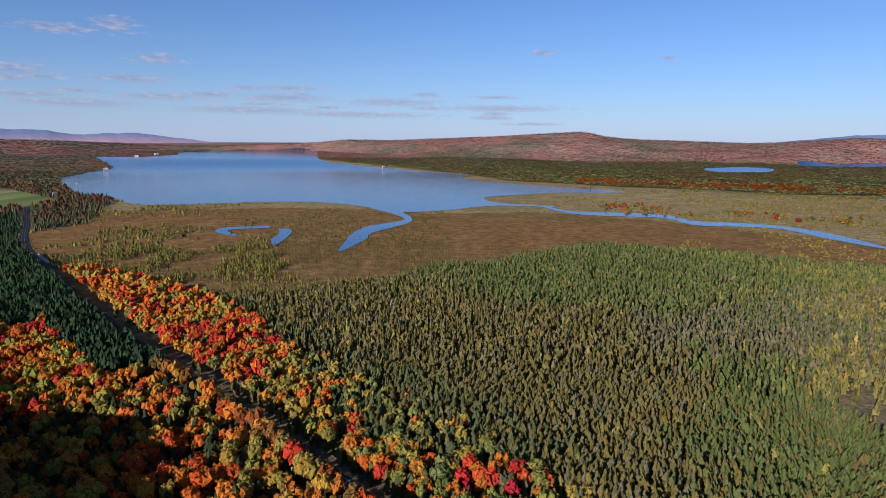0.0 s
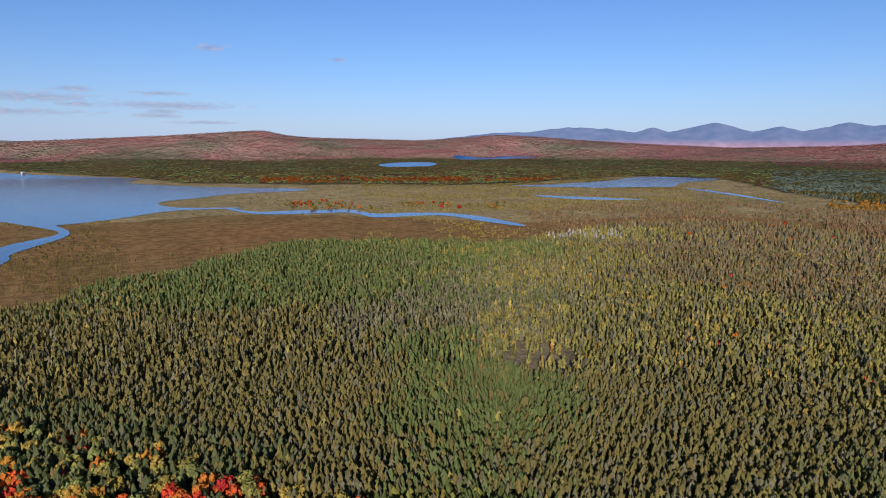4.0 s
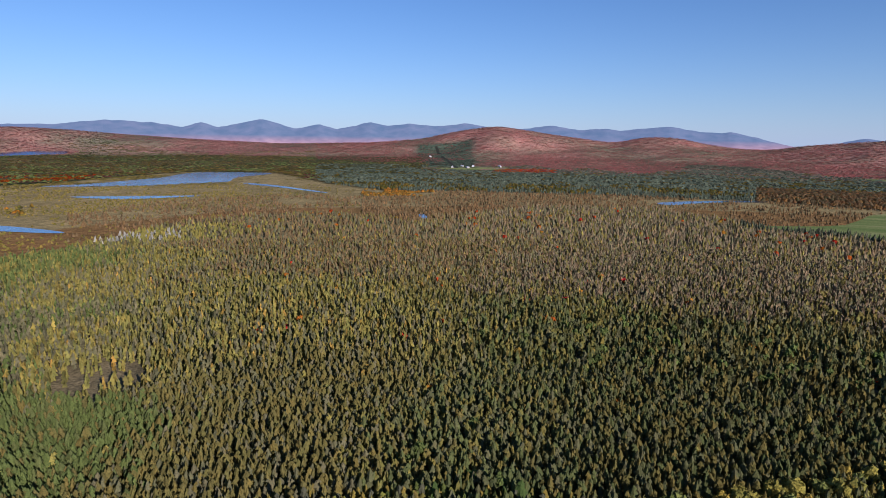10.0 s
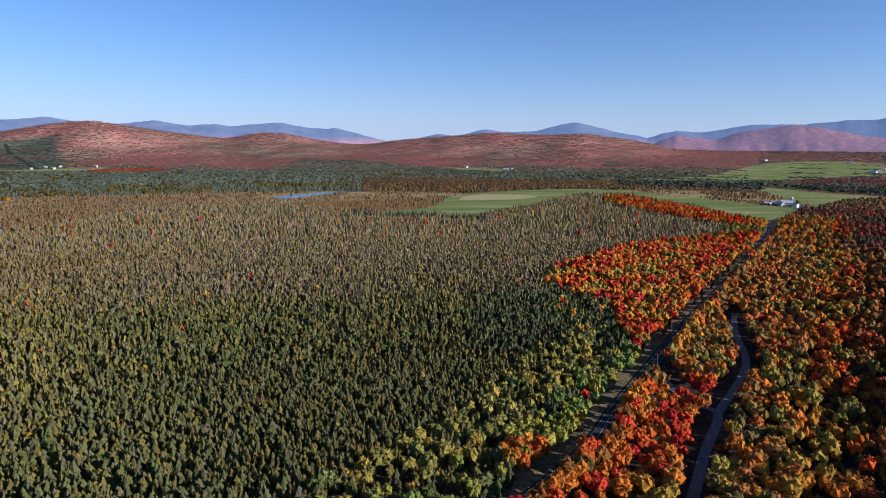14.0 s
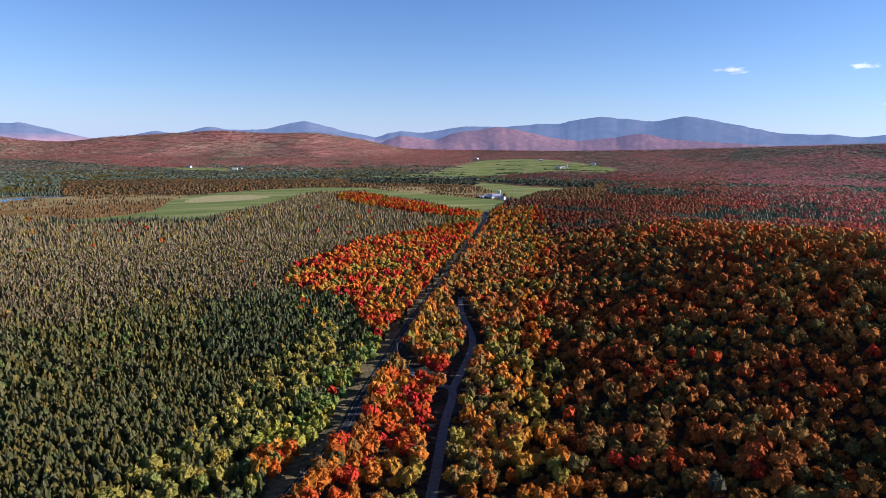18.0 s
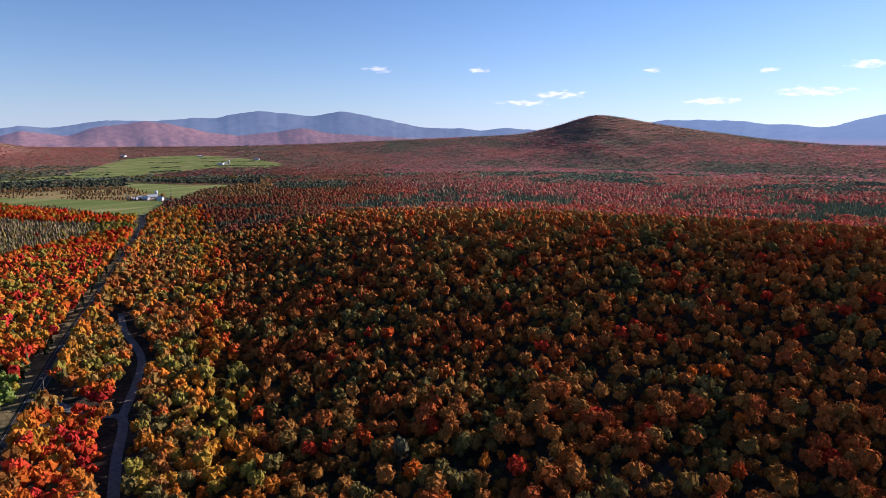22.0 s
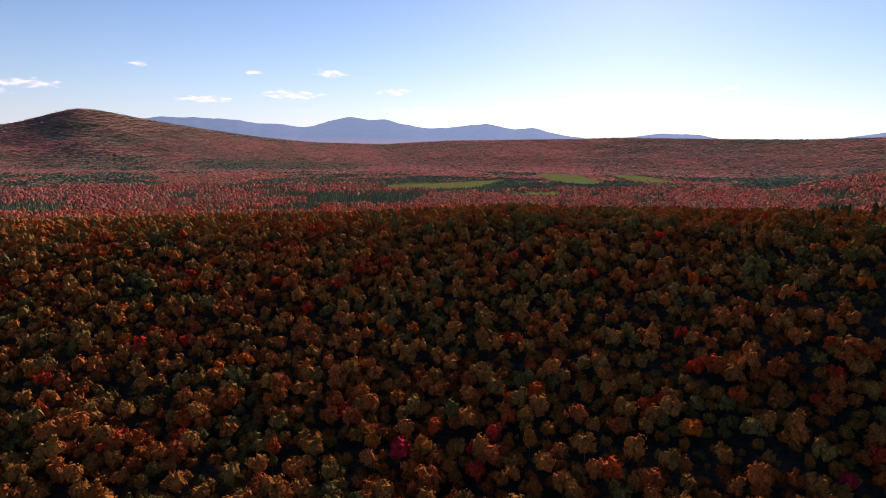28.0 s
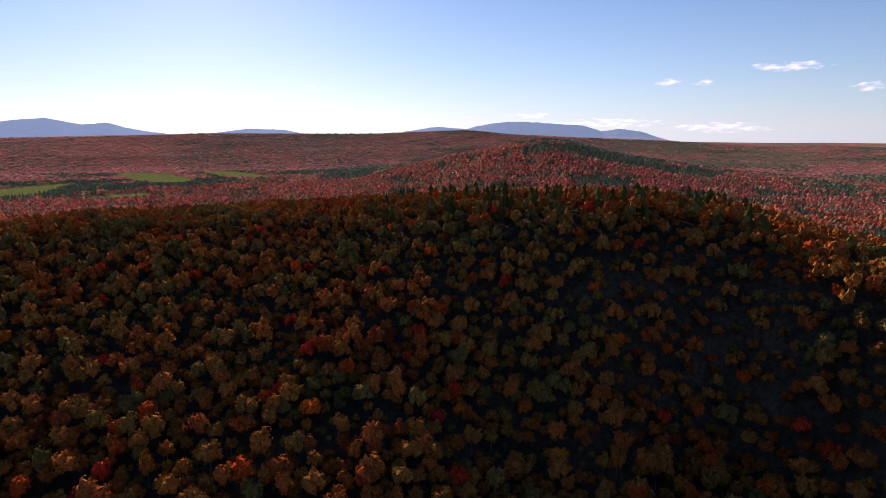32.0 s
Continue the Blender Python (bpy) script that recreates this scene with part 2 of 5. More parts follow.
# The near hill: heading, distance of its crest, height of its crest.
CREST = np.array([(-60, 240, 58), (-50, 232, 36), (-43, 232, 14), (-36, 240, 3), (-25, 240, 2), (-10, 240, 0), (120, 650, 0), (131, 700, 3), (138, 640, 15), (145, 560, 36), (152, 490, 46), (165, 428, 55),
                  (180, 405, 56), (195, 396, 58), (205, 378, 69), (215, 370, 70), (225, 351, 75), (235, 329, 82), (245, 315, 84), (253, 310, 86),
                  (260, 300, 81), (266, 275, 71), (271, 255, 66), (280, 245, 70), (292, 245, 68), (300, 240, 58)], float)
# Hills: heading, distance, height, width across in degrees, depth in metres. The first is close and out of view, added
# and sized to cast shadow near the road; the rest lie further out.
HILLS = ((304.4, 130, 34, 12.5, 56), (245.8, 1750, 78, 9.5, 420), (243.9, 1750, 32, 3.0, 170), (236, 1750, 26, 4.5, 220))
# The wooded ridge at the edge of the plain: heading and rise of its top, in degrees.
RIDGE_EAST = ((-60, -0.6), (-36, -0.3), (-31.5, -0.34), (-26, -0.6), (-20, -0.7), (-12, -0.35), (-8.5, 0.05), (-5.4, -0.03), (-0.5, 0.2), (4.5, 0.45), (9, 0.75), (12.4, 0.97),
              (14.3, 0.5), (17, 0.3), (20, 0.25), (26, 0.1), (29.5, 0.3), (33, 0.6), (37, 0.4), (41, 0.1), (46, -0.2), (53, -0.5), (61, -0.3), (65.5, 0.1), (68.8, 0.85), (72.2, 1.32),
              (75, 0.92), (78.2, 0.46), (82.4, -0.07), (85.2, 0.5), (87.5, 0.43), (89.8, -0.05), (92.2, -0.42), (94.6, -0.5), (97, -0.1), (100.2, 0.18), (106, 0.66), (110, 0.45))
RIDGE_WEST = ((114, 0.62), (118, 0.1), (121.8, -0.75), (124, -1.0), (135, -0.75), (143, -0.5), (150, -0.15), (157, 0.2), (162, 0.45), (165, 1.08), (166.6, 1.62), (168.6, 2.22), (170.8, 1.96),
              (173.5, 1.42), (177.3, 0.82), (182, 0.15), (187, -0.3), (193, -0.4), (199, 0.0), (211.3, 0.3), (213.5, 0.42), (222, 0.4), (228, 0.4), (234.2, 0.66), (236.7, 0.76), (240.3, 0.36),
              (247, 0.05), (253.8, -0.2), (259, -0.53), (263, -0.69), (265.2, -0.5), (270, -0.73), (300, -0.6))


def skyline(az, points):
    """Rounded line through tops and saddles given as (heading, rise in degrees)."""
    q = np.array(points, float)
    return sum(np.interp(np.asarray(az) + d, q[:, 0], q[:, 1]) * w for d, w in ((-0.8, 0.15), (-0.4, 0.2), (0.0, 0.3), (0.4, 0.2), (0.8, 0.15)))


def bend(r):
    """Beyond 2.2 km the country is drawn in and rises, to fit the camera's view while its distance stays within reach.
    """
    d = 2200 * np.exp((np.maximum(r, 2200) - 2200) / 1300)
    return np.where(r > 2200, 120 - 120 * r / d, 0.0) * ramp(r, 2150, 3000)


def height(x, y):
    az, r = polar(x, y)
    rc, zc = np.interp(az, CREST[:, 0], CREST[:, 1]), np.interp(az, CREST[:, 0], CREST[:, 2])
    zc = zc - 1.0 * ramp(zc, 5, 30)
    up = ramp(r, 95, rc * 1.04) * 0.25 + 0.75 * np.clip((r - 95) / (rc - 95), 0, 1)
    steep = ramp(az, 226, 244) + ramp(-az, 20, 35)
    foot = 0.53 + 0.19 * ramp(az, 247, 262)
    up = up * (1 - steep) + steep * (0.12 * ramp(r, 40, 200) + 0.88 * ramp(r, foot * rc, 0.98 * rc))
    z = np.where(r < rc, zc * up, zc * (1 - ramp(r, rc, rc + 620)))
    z = z + (fractal(x, y, 120, 3) - 0.5) * 7 * ramp(zc, 10, 40) * ramp(r, 120, 260) * (1 - ramp(r, rc, rc + 500))
    z = z + bend(r)
    for a, d, h, w, deep in HILLS:
        da = (az - a + 180) % 360 - 180
        z = z + h * np.exp(-0.5 * (da / w) ** 2 - 0.5 * ((r - d) / deep) ** 2) * ramp(r, 30, 105)
    # the far ridge, with gullies down its slopes
    top = 120 + 3720 * np.tan(np.radians(skyline(az, RIDGE_EAST + RIDGE_WEST))) - bend(np.full(np.shape(r), 3720.0))
    foot = 2950 - 450 * ramp(az, 140, 165) + 710 * np.exp(-((az + 17) / 11.5) ** 4)
    climb = np.clip((r - foot) / (3720 - foot), 0, 1)
    gully = (fractal(x, y, 330, 8) - 0.5) * 0.5 + (smooth_noise(x, y, 140, 9) - 0.5) * 0.18
    z = z + top * (0.55 * climb ** 1.7 + 0.45 * ramp(climb, 0, 1) + gully * (4 - 2.8 * ramp(az, 130, 160)) * climb * (1 - climb)) * (1 - 0.75 * ramp(r, 3740, 3980))
    return z + (fractal(x, y, 300, 18) - 0.5) * 12 * ramp(r, 1500, 2400) * (1 - climb) * ramp(az, 56, 64)


# ---- materials ----
def material(name, roughness=0.9, specular=0.2):
    m = bpy.data.materials.new(name)
    m.use_nodes = True
    b = m.node_tree.nodes["Principled BSDF"]
    b.inputs["Roughness"].default_value = roughness
    b.inputs["Specular IOR Level"].default_value = specular
    return m, m.node_tree.nodes, m.node_tree.links, b


def noise_node(n, l, scale, detail=4.0, coords=None):
    t = n.new("ShaderNodeTexNoise")
    t.inputs["Scale"].default_value, t.inputs["Detail"].default_value = scale, detail
    if coords is None:
        coords = n.new("ShaderNodeTexCoord").outputs["Object"]
    l.new(coords, t.inputs["Vector"])
    return t


def ramp_node(n, l, fac, stops):
    c = n.new("ShaderNodeValToRGB")
    e = c.color_ramp.elements
    while len(e) < len(stops):
        e.new(0.5)
    for k, (p, col) in zip(e, stops):
        k.position, k.color = p, (*col, 1)
    l.new(fac, c.inputs[0])
    return c.outputs[0]


def mixed(n, l, kind, fac, a, b):
    m = n.new("ShaderNodeMix")
    m.data_type, m.blend_type = "RGBA", kind
    if isinstance(fac, float):
        m.inputs[0].default_value = fac
    else:
        l.new(fac, m.inputs[0])
    l.new(a, m.inputs[6])
    l.new(b, m.inputs[7])
    return m.outputs[2]


def foliage(name, see_through=0.3, scale=1.1, dark=0.4, light=1.5):
    """Leaves: the colour given to each tree, mottled, with light coming through."""
    m = bpy.data.materials.new(name)
    m.use_nodes = True
    n, l = m.node_tree.nodes, m.node_tree.links
    n.clear()
    at = n.new("ShaderNodeAttribute")
    at.attribute_name = "leaf_colour"
    tex = noise_node(n, l, scale, 4.0)
    tone = ramp_node(n, l, tex.outputs[0], [(0.32, (dark, dark * 1.06, dark * 1.05)), (0.68, (light, light * 0.95, light * 0.88))])
    rough = n.new("ShaderNodeBump")
    rough.inputs["Strength"].default_value, rough.inputs["Distance"].default_value = 1.0, 0.5 / scale
    l.new(noise_node(n, l, scale * 1.3, 4.0).outputs[0], rough.inputs["Height"])
    col = mixed(n, l, "MULTIPLY", 1.0, at.outputs["Color"], tone)
    d, tr, mx, o = (n.new("ShaderNode" + k) for k in ("BsdfDiffuse", "BsdfTranslucent", "MixShader", "OutputMaterial"))
    l.new(col, d.inputs["Color"])
    l.new(col, tr.inputs["Color"])
    l.new(rough.outputs[0], d.inputs["Normal"])
    mx.inputs[0].default_value = see_through
    l.new(d.outputs[0], mx.inputs[1])
    l.new(tr.outputs[0], mx.inputs[2])
    l.new(mx.outputs[0], o.inputs["Surface"])
    return m


LEAVES = foliage("broad_leaves", 0.15, 1.6, 0.55, 1.32)
NEEDLES = foliage("needles", 0.42, 2.2, 0.78, 1.25)
# far foliage: toned lighter and more see-through, to make up for missing haze
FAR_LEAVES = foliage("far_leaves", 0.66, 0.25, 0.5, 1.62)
FAR_NEEDLES = foliage("far_needles", 0.4, 0.25, 0.65, 1.42)

BARK, n, l, b = material("bark")
l.new(ramp_node(n, l, noise_node(n, l, 3.0).outputs[0], [(0.3, (0.07, 0.055, 0.045)), (0.7, (0.2, 0.17, 0.15))]), b.inputs["Base Color"])

SOIL, n, l, b = material("ground_cover", 1.0, 0.0)
at = n.new("ShaderNodeAttribute")
at.attribute_name = "ground_colour"
g1 = ramp_node(n, l, noise_node(n, l, 0.02, 6.0).outputs[0], [(0.3, (0.8, 0.8, 0.78)), (0.7, (1.15, 1.14, 1.1))])
g3 = ramp_node(n, l, noise_node(n, l, 0.09, 3.0).outputs[0], [(0.38, (0.75, 0.78, 0.78)), (0.62, (1.22, 1.2, 1.15))])
g2 = ramp_node(n, l, noise_node(n, l, 0.5, 5.0).outputs[0], [(0.3, (0.55, 0.55, 0.55)), (0.7, (1.4, 1.4, 1.35))])
l.new(mixed(n, l, "MULTIPLY", 1.0, mixed(n, l, "MULTIPLY", 1.0, mixed(n, l, "MULTIPLY", 1.0, at.outputs["Color"], g1), g3), g2), b.inputs["Base Color"])
bump = n.new("ShaderNodeBump")
bump.inputs["Strength"].default_value, bump.inputs["Distance"].default_value = 0.6, 0.6
l.new(noise_node(n, l, 0.9, 5.0).outputs[0], bump.inputs["Height"])
l.new(bump.outputs[0], b.inputs["Normal"])

WATER, n, l, b = material("lake_water", 0.1, 0.5)
l.new(ramp_node(n, l, noise_node(n, l, 0.004, 3.0).outputs[0], [(0.3, (0.01, 0.035, 0.09)), (0.7, (0.02, 0.06, 0.14))]), b.inputs["Base Color"])
rip = n.new("ShaderNodeBump")
rip.inputs["Strength"].default_value, rip.inputs["Distance"].default_value = 0.55, 0.24
l.new(noise_node(n, l, 0.35, 4.0).outputs[0], rip.inputs["Height"])
l.new(rip.outputs[0], b.inputs["Normal"])

GRASS, n, l, b = material("mown_grass", 1.0, 0.0)
mow = n.new("ShaderNodeMapping")
mow.inputs["Rotation"].default_value, mow.inputs["Scale"].default_value = (0, 0, 0.7), (0.03, 0.004, 1)
l.new(n.new("ShaderNodeTexCoord").outputs["Object"], mow.inputs["Vector"])
ga = ramp_node(n, l, noise_node(n, l, 1.0, 4.0, mow.outputs[0]).outputs[0], [(0.3, (0.11, 0.15, 0.042)), (0.5, (0.165, 0.19, 0.062)), (0.68, (0.28, 0.26, 0.11))])
gb = ramp_node(n, l, noise_node(n, l, 0.3, 5.0).outputs[0], [(0.3, (0.8, 0.8, 0.8)), (0.7, (1.2, 1.2, 1.2))])
l.new(mixed(n, l, "MULTIPLY", 1.0, ga, gb), b.inputs["Base Color"])

STRAW, n, l, b = material("dry_stubble", 1.0, 0.0)
l.new(ramp_node(n, l, noise_node(n, l, 0.15, 5.0).outputs[0], [(0.3, (0.26, 0.23, 0.1)), (0.7, (0.4, 0.34, 0.17))]), b.inputs["Base Color"])

YOUNG, n, l, b = material("young_plantation", 1.0, 0.0)
l.new(ramp_node(n, l, noise_node(n, l, 0.12, 6.0).outputs[0], [(0.3, (0.05, 0.07, 0.025)), (0.5, (0.11, 0.13, 0.04)), (0.7, (0.2, 0.19, 0.07))]), b.inputs["Base Color"])

ASPHALT, n, l, b = material("asphalt", 0.95, 0.08)
aa = ramp_node(n, l, noise_node(n, l, 0.25, 6.0).outputs[0], [(0.3, (0.026, 0.026, 0.028)), (0.7, (0.046, 0.045, 0.046))])
l.new(aa, b.inputs["Base Color"])
GRAVEL, n, l, b = material("gravel", 0.95, 0.1)
l.new(ramp_node(n, l, noise_node(n, l, 0.8, 6.0).outputs[0], [(0.3, (0.02, 0.022, 0.013)), (0.7, (0.042, 0.038, 0.025))]), b.inputs["Base Color"])
STONE_TRACK, n, l, b = material("crushed_stone", 0.95, 0.05)
l.new(ramp_node(n, l, noise_node(n, l, 0.6, 6.0).outputs[0], [(0.3, (0.1, 0.095, 0.09)), (0.7, (0.19, 0.18, 0.165))]), b.inputs["Base Color"])
LINE, n, l, b = material("road_paint", 0.8, 0.2)
l.new(ramp_node(n, l, noise_node(n, l, 1.2, 5.0).outputs[0], [(0.35, (0.12, 0.115, 0.1)), (0.6, (0.32, 0.3, 0.25))]), b.inputs["Base Color"])


# ---- mesh helpers ----
def mesh_from(name, verts, tris, mat, colours=None, attribute="leaf_colour", smooth=False):
    me = bpy.data.meshes.new(name)
    nv, nf = len(verts), len(tris)
    me.vertices.add(nv)
    me.vertices.foreach_set("co", np.ascontiguousarray(verts, np.float32).ravel())
    me.loops.add(nf * 3)
    me.loops.foreach_set("vertex_index", np.ascontiguousarray(tris, np.int32).ravel())
    me.polygons.add(nf)
    me.polygons.foreach_set("loop_start", np.arange(0, nf * 3, 3, dtype=np.int32))
    me.polygons.foreach_set("use_smooth", np.full(nf, smooth))
    me.update(calc_edges=True)
    if colours is not None:
        at = me.attributes.new(attribute, "FLOAT_COLOR", "POINT")
        at.data.foreach_set("color", np.concatenate([colours, np.ones((nv, 1))], 1).astype(np.float32).ravel())
    me.materials.append(mat)
    return me


def part(name, me, parent=None, label=""):
    ob = new(name, me)
    ob.parent = parent
    return tagged(ob, label)


def sheet(name, outline, lift, mat, label, category):
    """A flat piece of land or water that lies on the ground, inside a plan outline."""
    bm = bmesh.new()
    vs = [bm.verts.new((px, py, 0)) for px, py in outline]
    es = [bm.edges.new((vs[i], vs[(i + 1) % len(vs)])) for i in range(len(vs))]
    bmesh.ops.triangle_fill(bm, use_beauty=True, use_dissolve=False, edges=es)
    for _ in range(3):
        long = [e for e in bm.edges if e.calc_length() > 140]
        if long:
            bmesh.ops.subdivide_edges(bm, edges=long, cuts=1)
            bmesh.ops.triangulate(bm, faces=bm.faces[:])
    co = np.array([v.co[:2] for v in bm.verts])
    z = height(co[:, 0], co[:, 1]) + lift
    for v, h in zip(bm.verts, z):
        v.co.z = h
    bmesh.ops.recalc_face_normals(bm, faces=bm.faces[:])
    if sum(f.normal.z for f in bm.faces) < 0:
        bmesh.ops.reverse_faces(bm, faces=bm.faces[:])
    for f in bm.faces:
        f.smooth = True
    me = bpy.data.meshes.new(name)
    bm.to_mesh(me)
    bm.free()
    me.materials.append(mat)
    return tagged(new(name, me), label, category, kind="structure")


def ribbon(name, line, half, lift, mat, label, category, off=0.0):
    t = np.gradient(line, axis=0)
    t /= np.linalg.norm(t, axis=1)[:, None]
    side = np.stack([t[:, 1], -t[:, 0]], 1)
    a, b = line + side * (off - half), line + side * (off + half)
    v = np.empty((2 * len(line), 3))
    v[0::2, :2], v[1::2, :2] = a, b
    zc = height(line[:, 0], line[:, 1]) + lift
    v[0::2, 2], v[1::2, 2] = zc, zc
    i = np.arange(len(line) - 1) * 2
    tris = np.concatenate([np.stack([i, i + 1, i + 3], 1), np.stack([i, i + 3, i + 2], 1)])
    ob = new(name, mesh_from(name, v, tris[:, ::-1], mat))
    return tagged(ob, label, category, kind="structure")


# ---- what grows where ----
FOREST_EDGE = np.array([(-36, 500), (-28, 490), (-20, 480), (-15, 485), (-7, 515), (3, 605), (11, 700), (18, 765), (25, 745), (31, 700), (36, 760), (45, 980),
                        (55, 1050), (60, 1000), (65, 930), (75, 1150), (85, 1230), (95, 1040), (105, 1010), (110, 1200), (115, 1450), (120, 1340), (126, 1120), (130, 1090)], float)
FAR_WOOD = np.array([(-36, 900), (-30, 1000), (-28, 1300), (-20, 3700), (-12, 3000), (-8, 2800), (2, 2330), (6, 1950), (16, 1800), (30, 1760), (36, 1880), (45, 2330), (52, 2280), (57, 1700),
                     (62, 1500), (75, 1480), (95, 1480), (104, 1420), (120, 1650), (130, 1720)], float)
MAPLE_PATCH = curve([(107, 215), (107.6, 232), (111.5, 260), (114.4, 283), (116.2, 330), (113.6, 380), (111.4, 450), (111.6, 560), (116.2, 665), (121.3, 790), (128.6, 885),
                     (129.4, 860), (127.0, 610), (123.2, 415), (118.2, 283), (112.9, 205)], 4)
MAPLE_BAND = curve([(116.2, 1400), (118.5, 1390), (124, 1160), (128.9, 1010), (129.0, 950), (124, 1020), (118.6, 1150), (115.8, 1290)], 4)
RED_STRIP = curve([(-31.5, 640), (-28, 590), (-19.4, 450), (-13, 310), (-8, 235), (4, 205), (4, 180), (-8.8, 195), (-22.2, 305), (-28.8, 430), (-32, 600)], 4)

SPRUCE, MAPLE = 1, 2
PAL_MAPLE = np.array([(0.34, 0.065, 0.03), (0.38, 0.1, 0.028), (0.42, 0.13, 0.03), (0.42, 0.15, 0.035), (0.4, 0.165, 0.038), (0.36, 0.17, 0.04), (0.27, 0.165, 0.042), (0.19, 0.15, 0.045)]) * (1.04, 1.0, 1.05)
PAL_BRIGHT = np.array([(0.5, 0.04, 0.03), (0.56, 0.06, 0.025), (0.58, 0.1, 0.022), (0.58, 0.14, 0.02), (0.57, 0.19, 0.025), (0.54, 0.25, 0.03), (0.42, 0.26, 0.04), (0.3, 0.24, 0.045)])
# the next three, for distant woods, are paled and greyed to imitate haze
PAL_RED = np.array([(0.25, 0.095, 0.07), (0.27, 0.11, 0.075), (0.22, 0.09, 0.07), (0.22, 0.125, 0.08), (0.18, 0.13, 0.085), (0.145, 0.125, 0.08)])
PAL_HAZED_SPRUCE = np.array([(0.085, 0.105, 0.075), (0.1, 0.12, 0.08), (0.075, 0.095, 0.07), (0.12, 0.13, 0.085)])
PAL_HAZED_MAPLE = np.array([(0.46, 0.17, 0.14), (0.5, 0.19, 0.15), (0.42, 0.17, 0.14), (0.36, 0.21, 0.15), (0.3, 0.2, 0.14)]) * (1.0, 1.08, 1.25)
PAL_DARK = np.array([(0.035, 0.06, 0.028), (0.045, 0.075, 0.032), (0.03, 0.05, 0.026), (0.055, 0.08, 0.03)])
PAL_OLIVE = np.array([(0.12, 0.11, 0.035), (0.15, 0.125, 0.04), (0.1, 0.105, 0.035), (0.17, 0.13, 0.035), (0.09, 0.085, 0.035)]) * (1.56, 1.42, 1.1)
PAL_GREEN = np.array([(0.09, 0.14, 0.035), (0.11, 0.16, 0.045), (0.08, 0.12, 0.035), (0.1, 0.12, 0.05)]) * (1.4, 1.25, 1.0)
PAL_GREY = np.array([(0.15, 0.14, 0.1), (0.12, 0.125, 0.075), (0.17, 0.15, 0.1), (0.1, 0.11, 0.06)]) * (1.35, 1.25, 1.0)
PAL_RUST = np.array([(0.2, 0.11, 0.05), (0.17, 0.11, 0.055), (0.15, 0.11, 0.06), (0.22, 0.13, 0.05), (0.12, 0.1, 0.05)]) * 1.3
PAL_YELLOW = np.array([(0.24, 0.2, 0.04), (0.2, 0.18, 0.04), (0.28, 0.2, 0.035), (0.16, 0.17, 0.045)]) * 1.3
ALL_WATER = [LAKE, RIVER, INLET, *PONDS.values()]


def choose(pal, n):
    return pal[rng.integers(0, len(pal), n)]


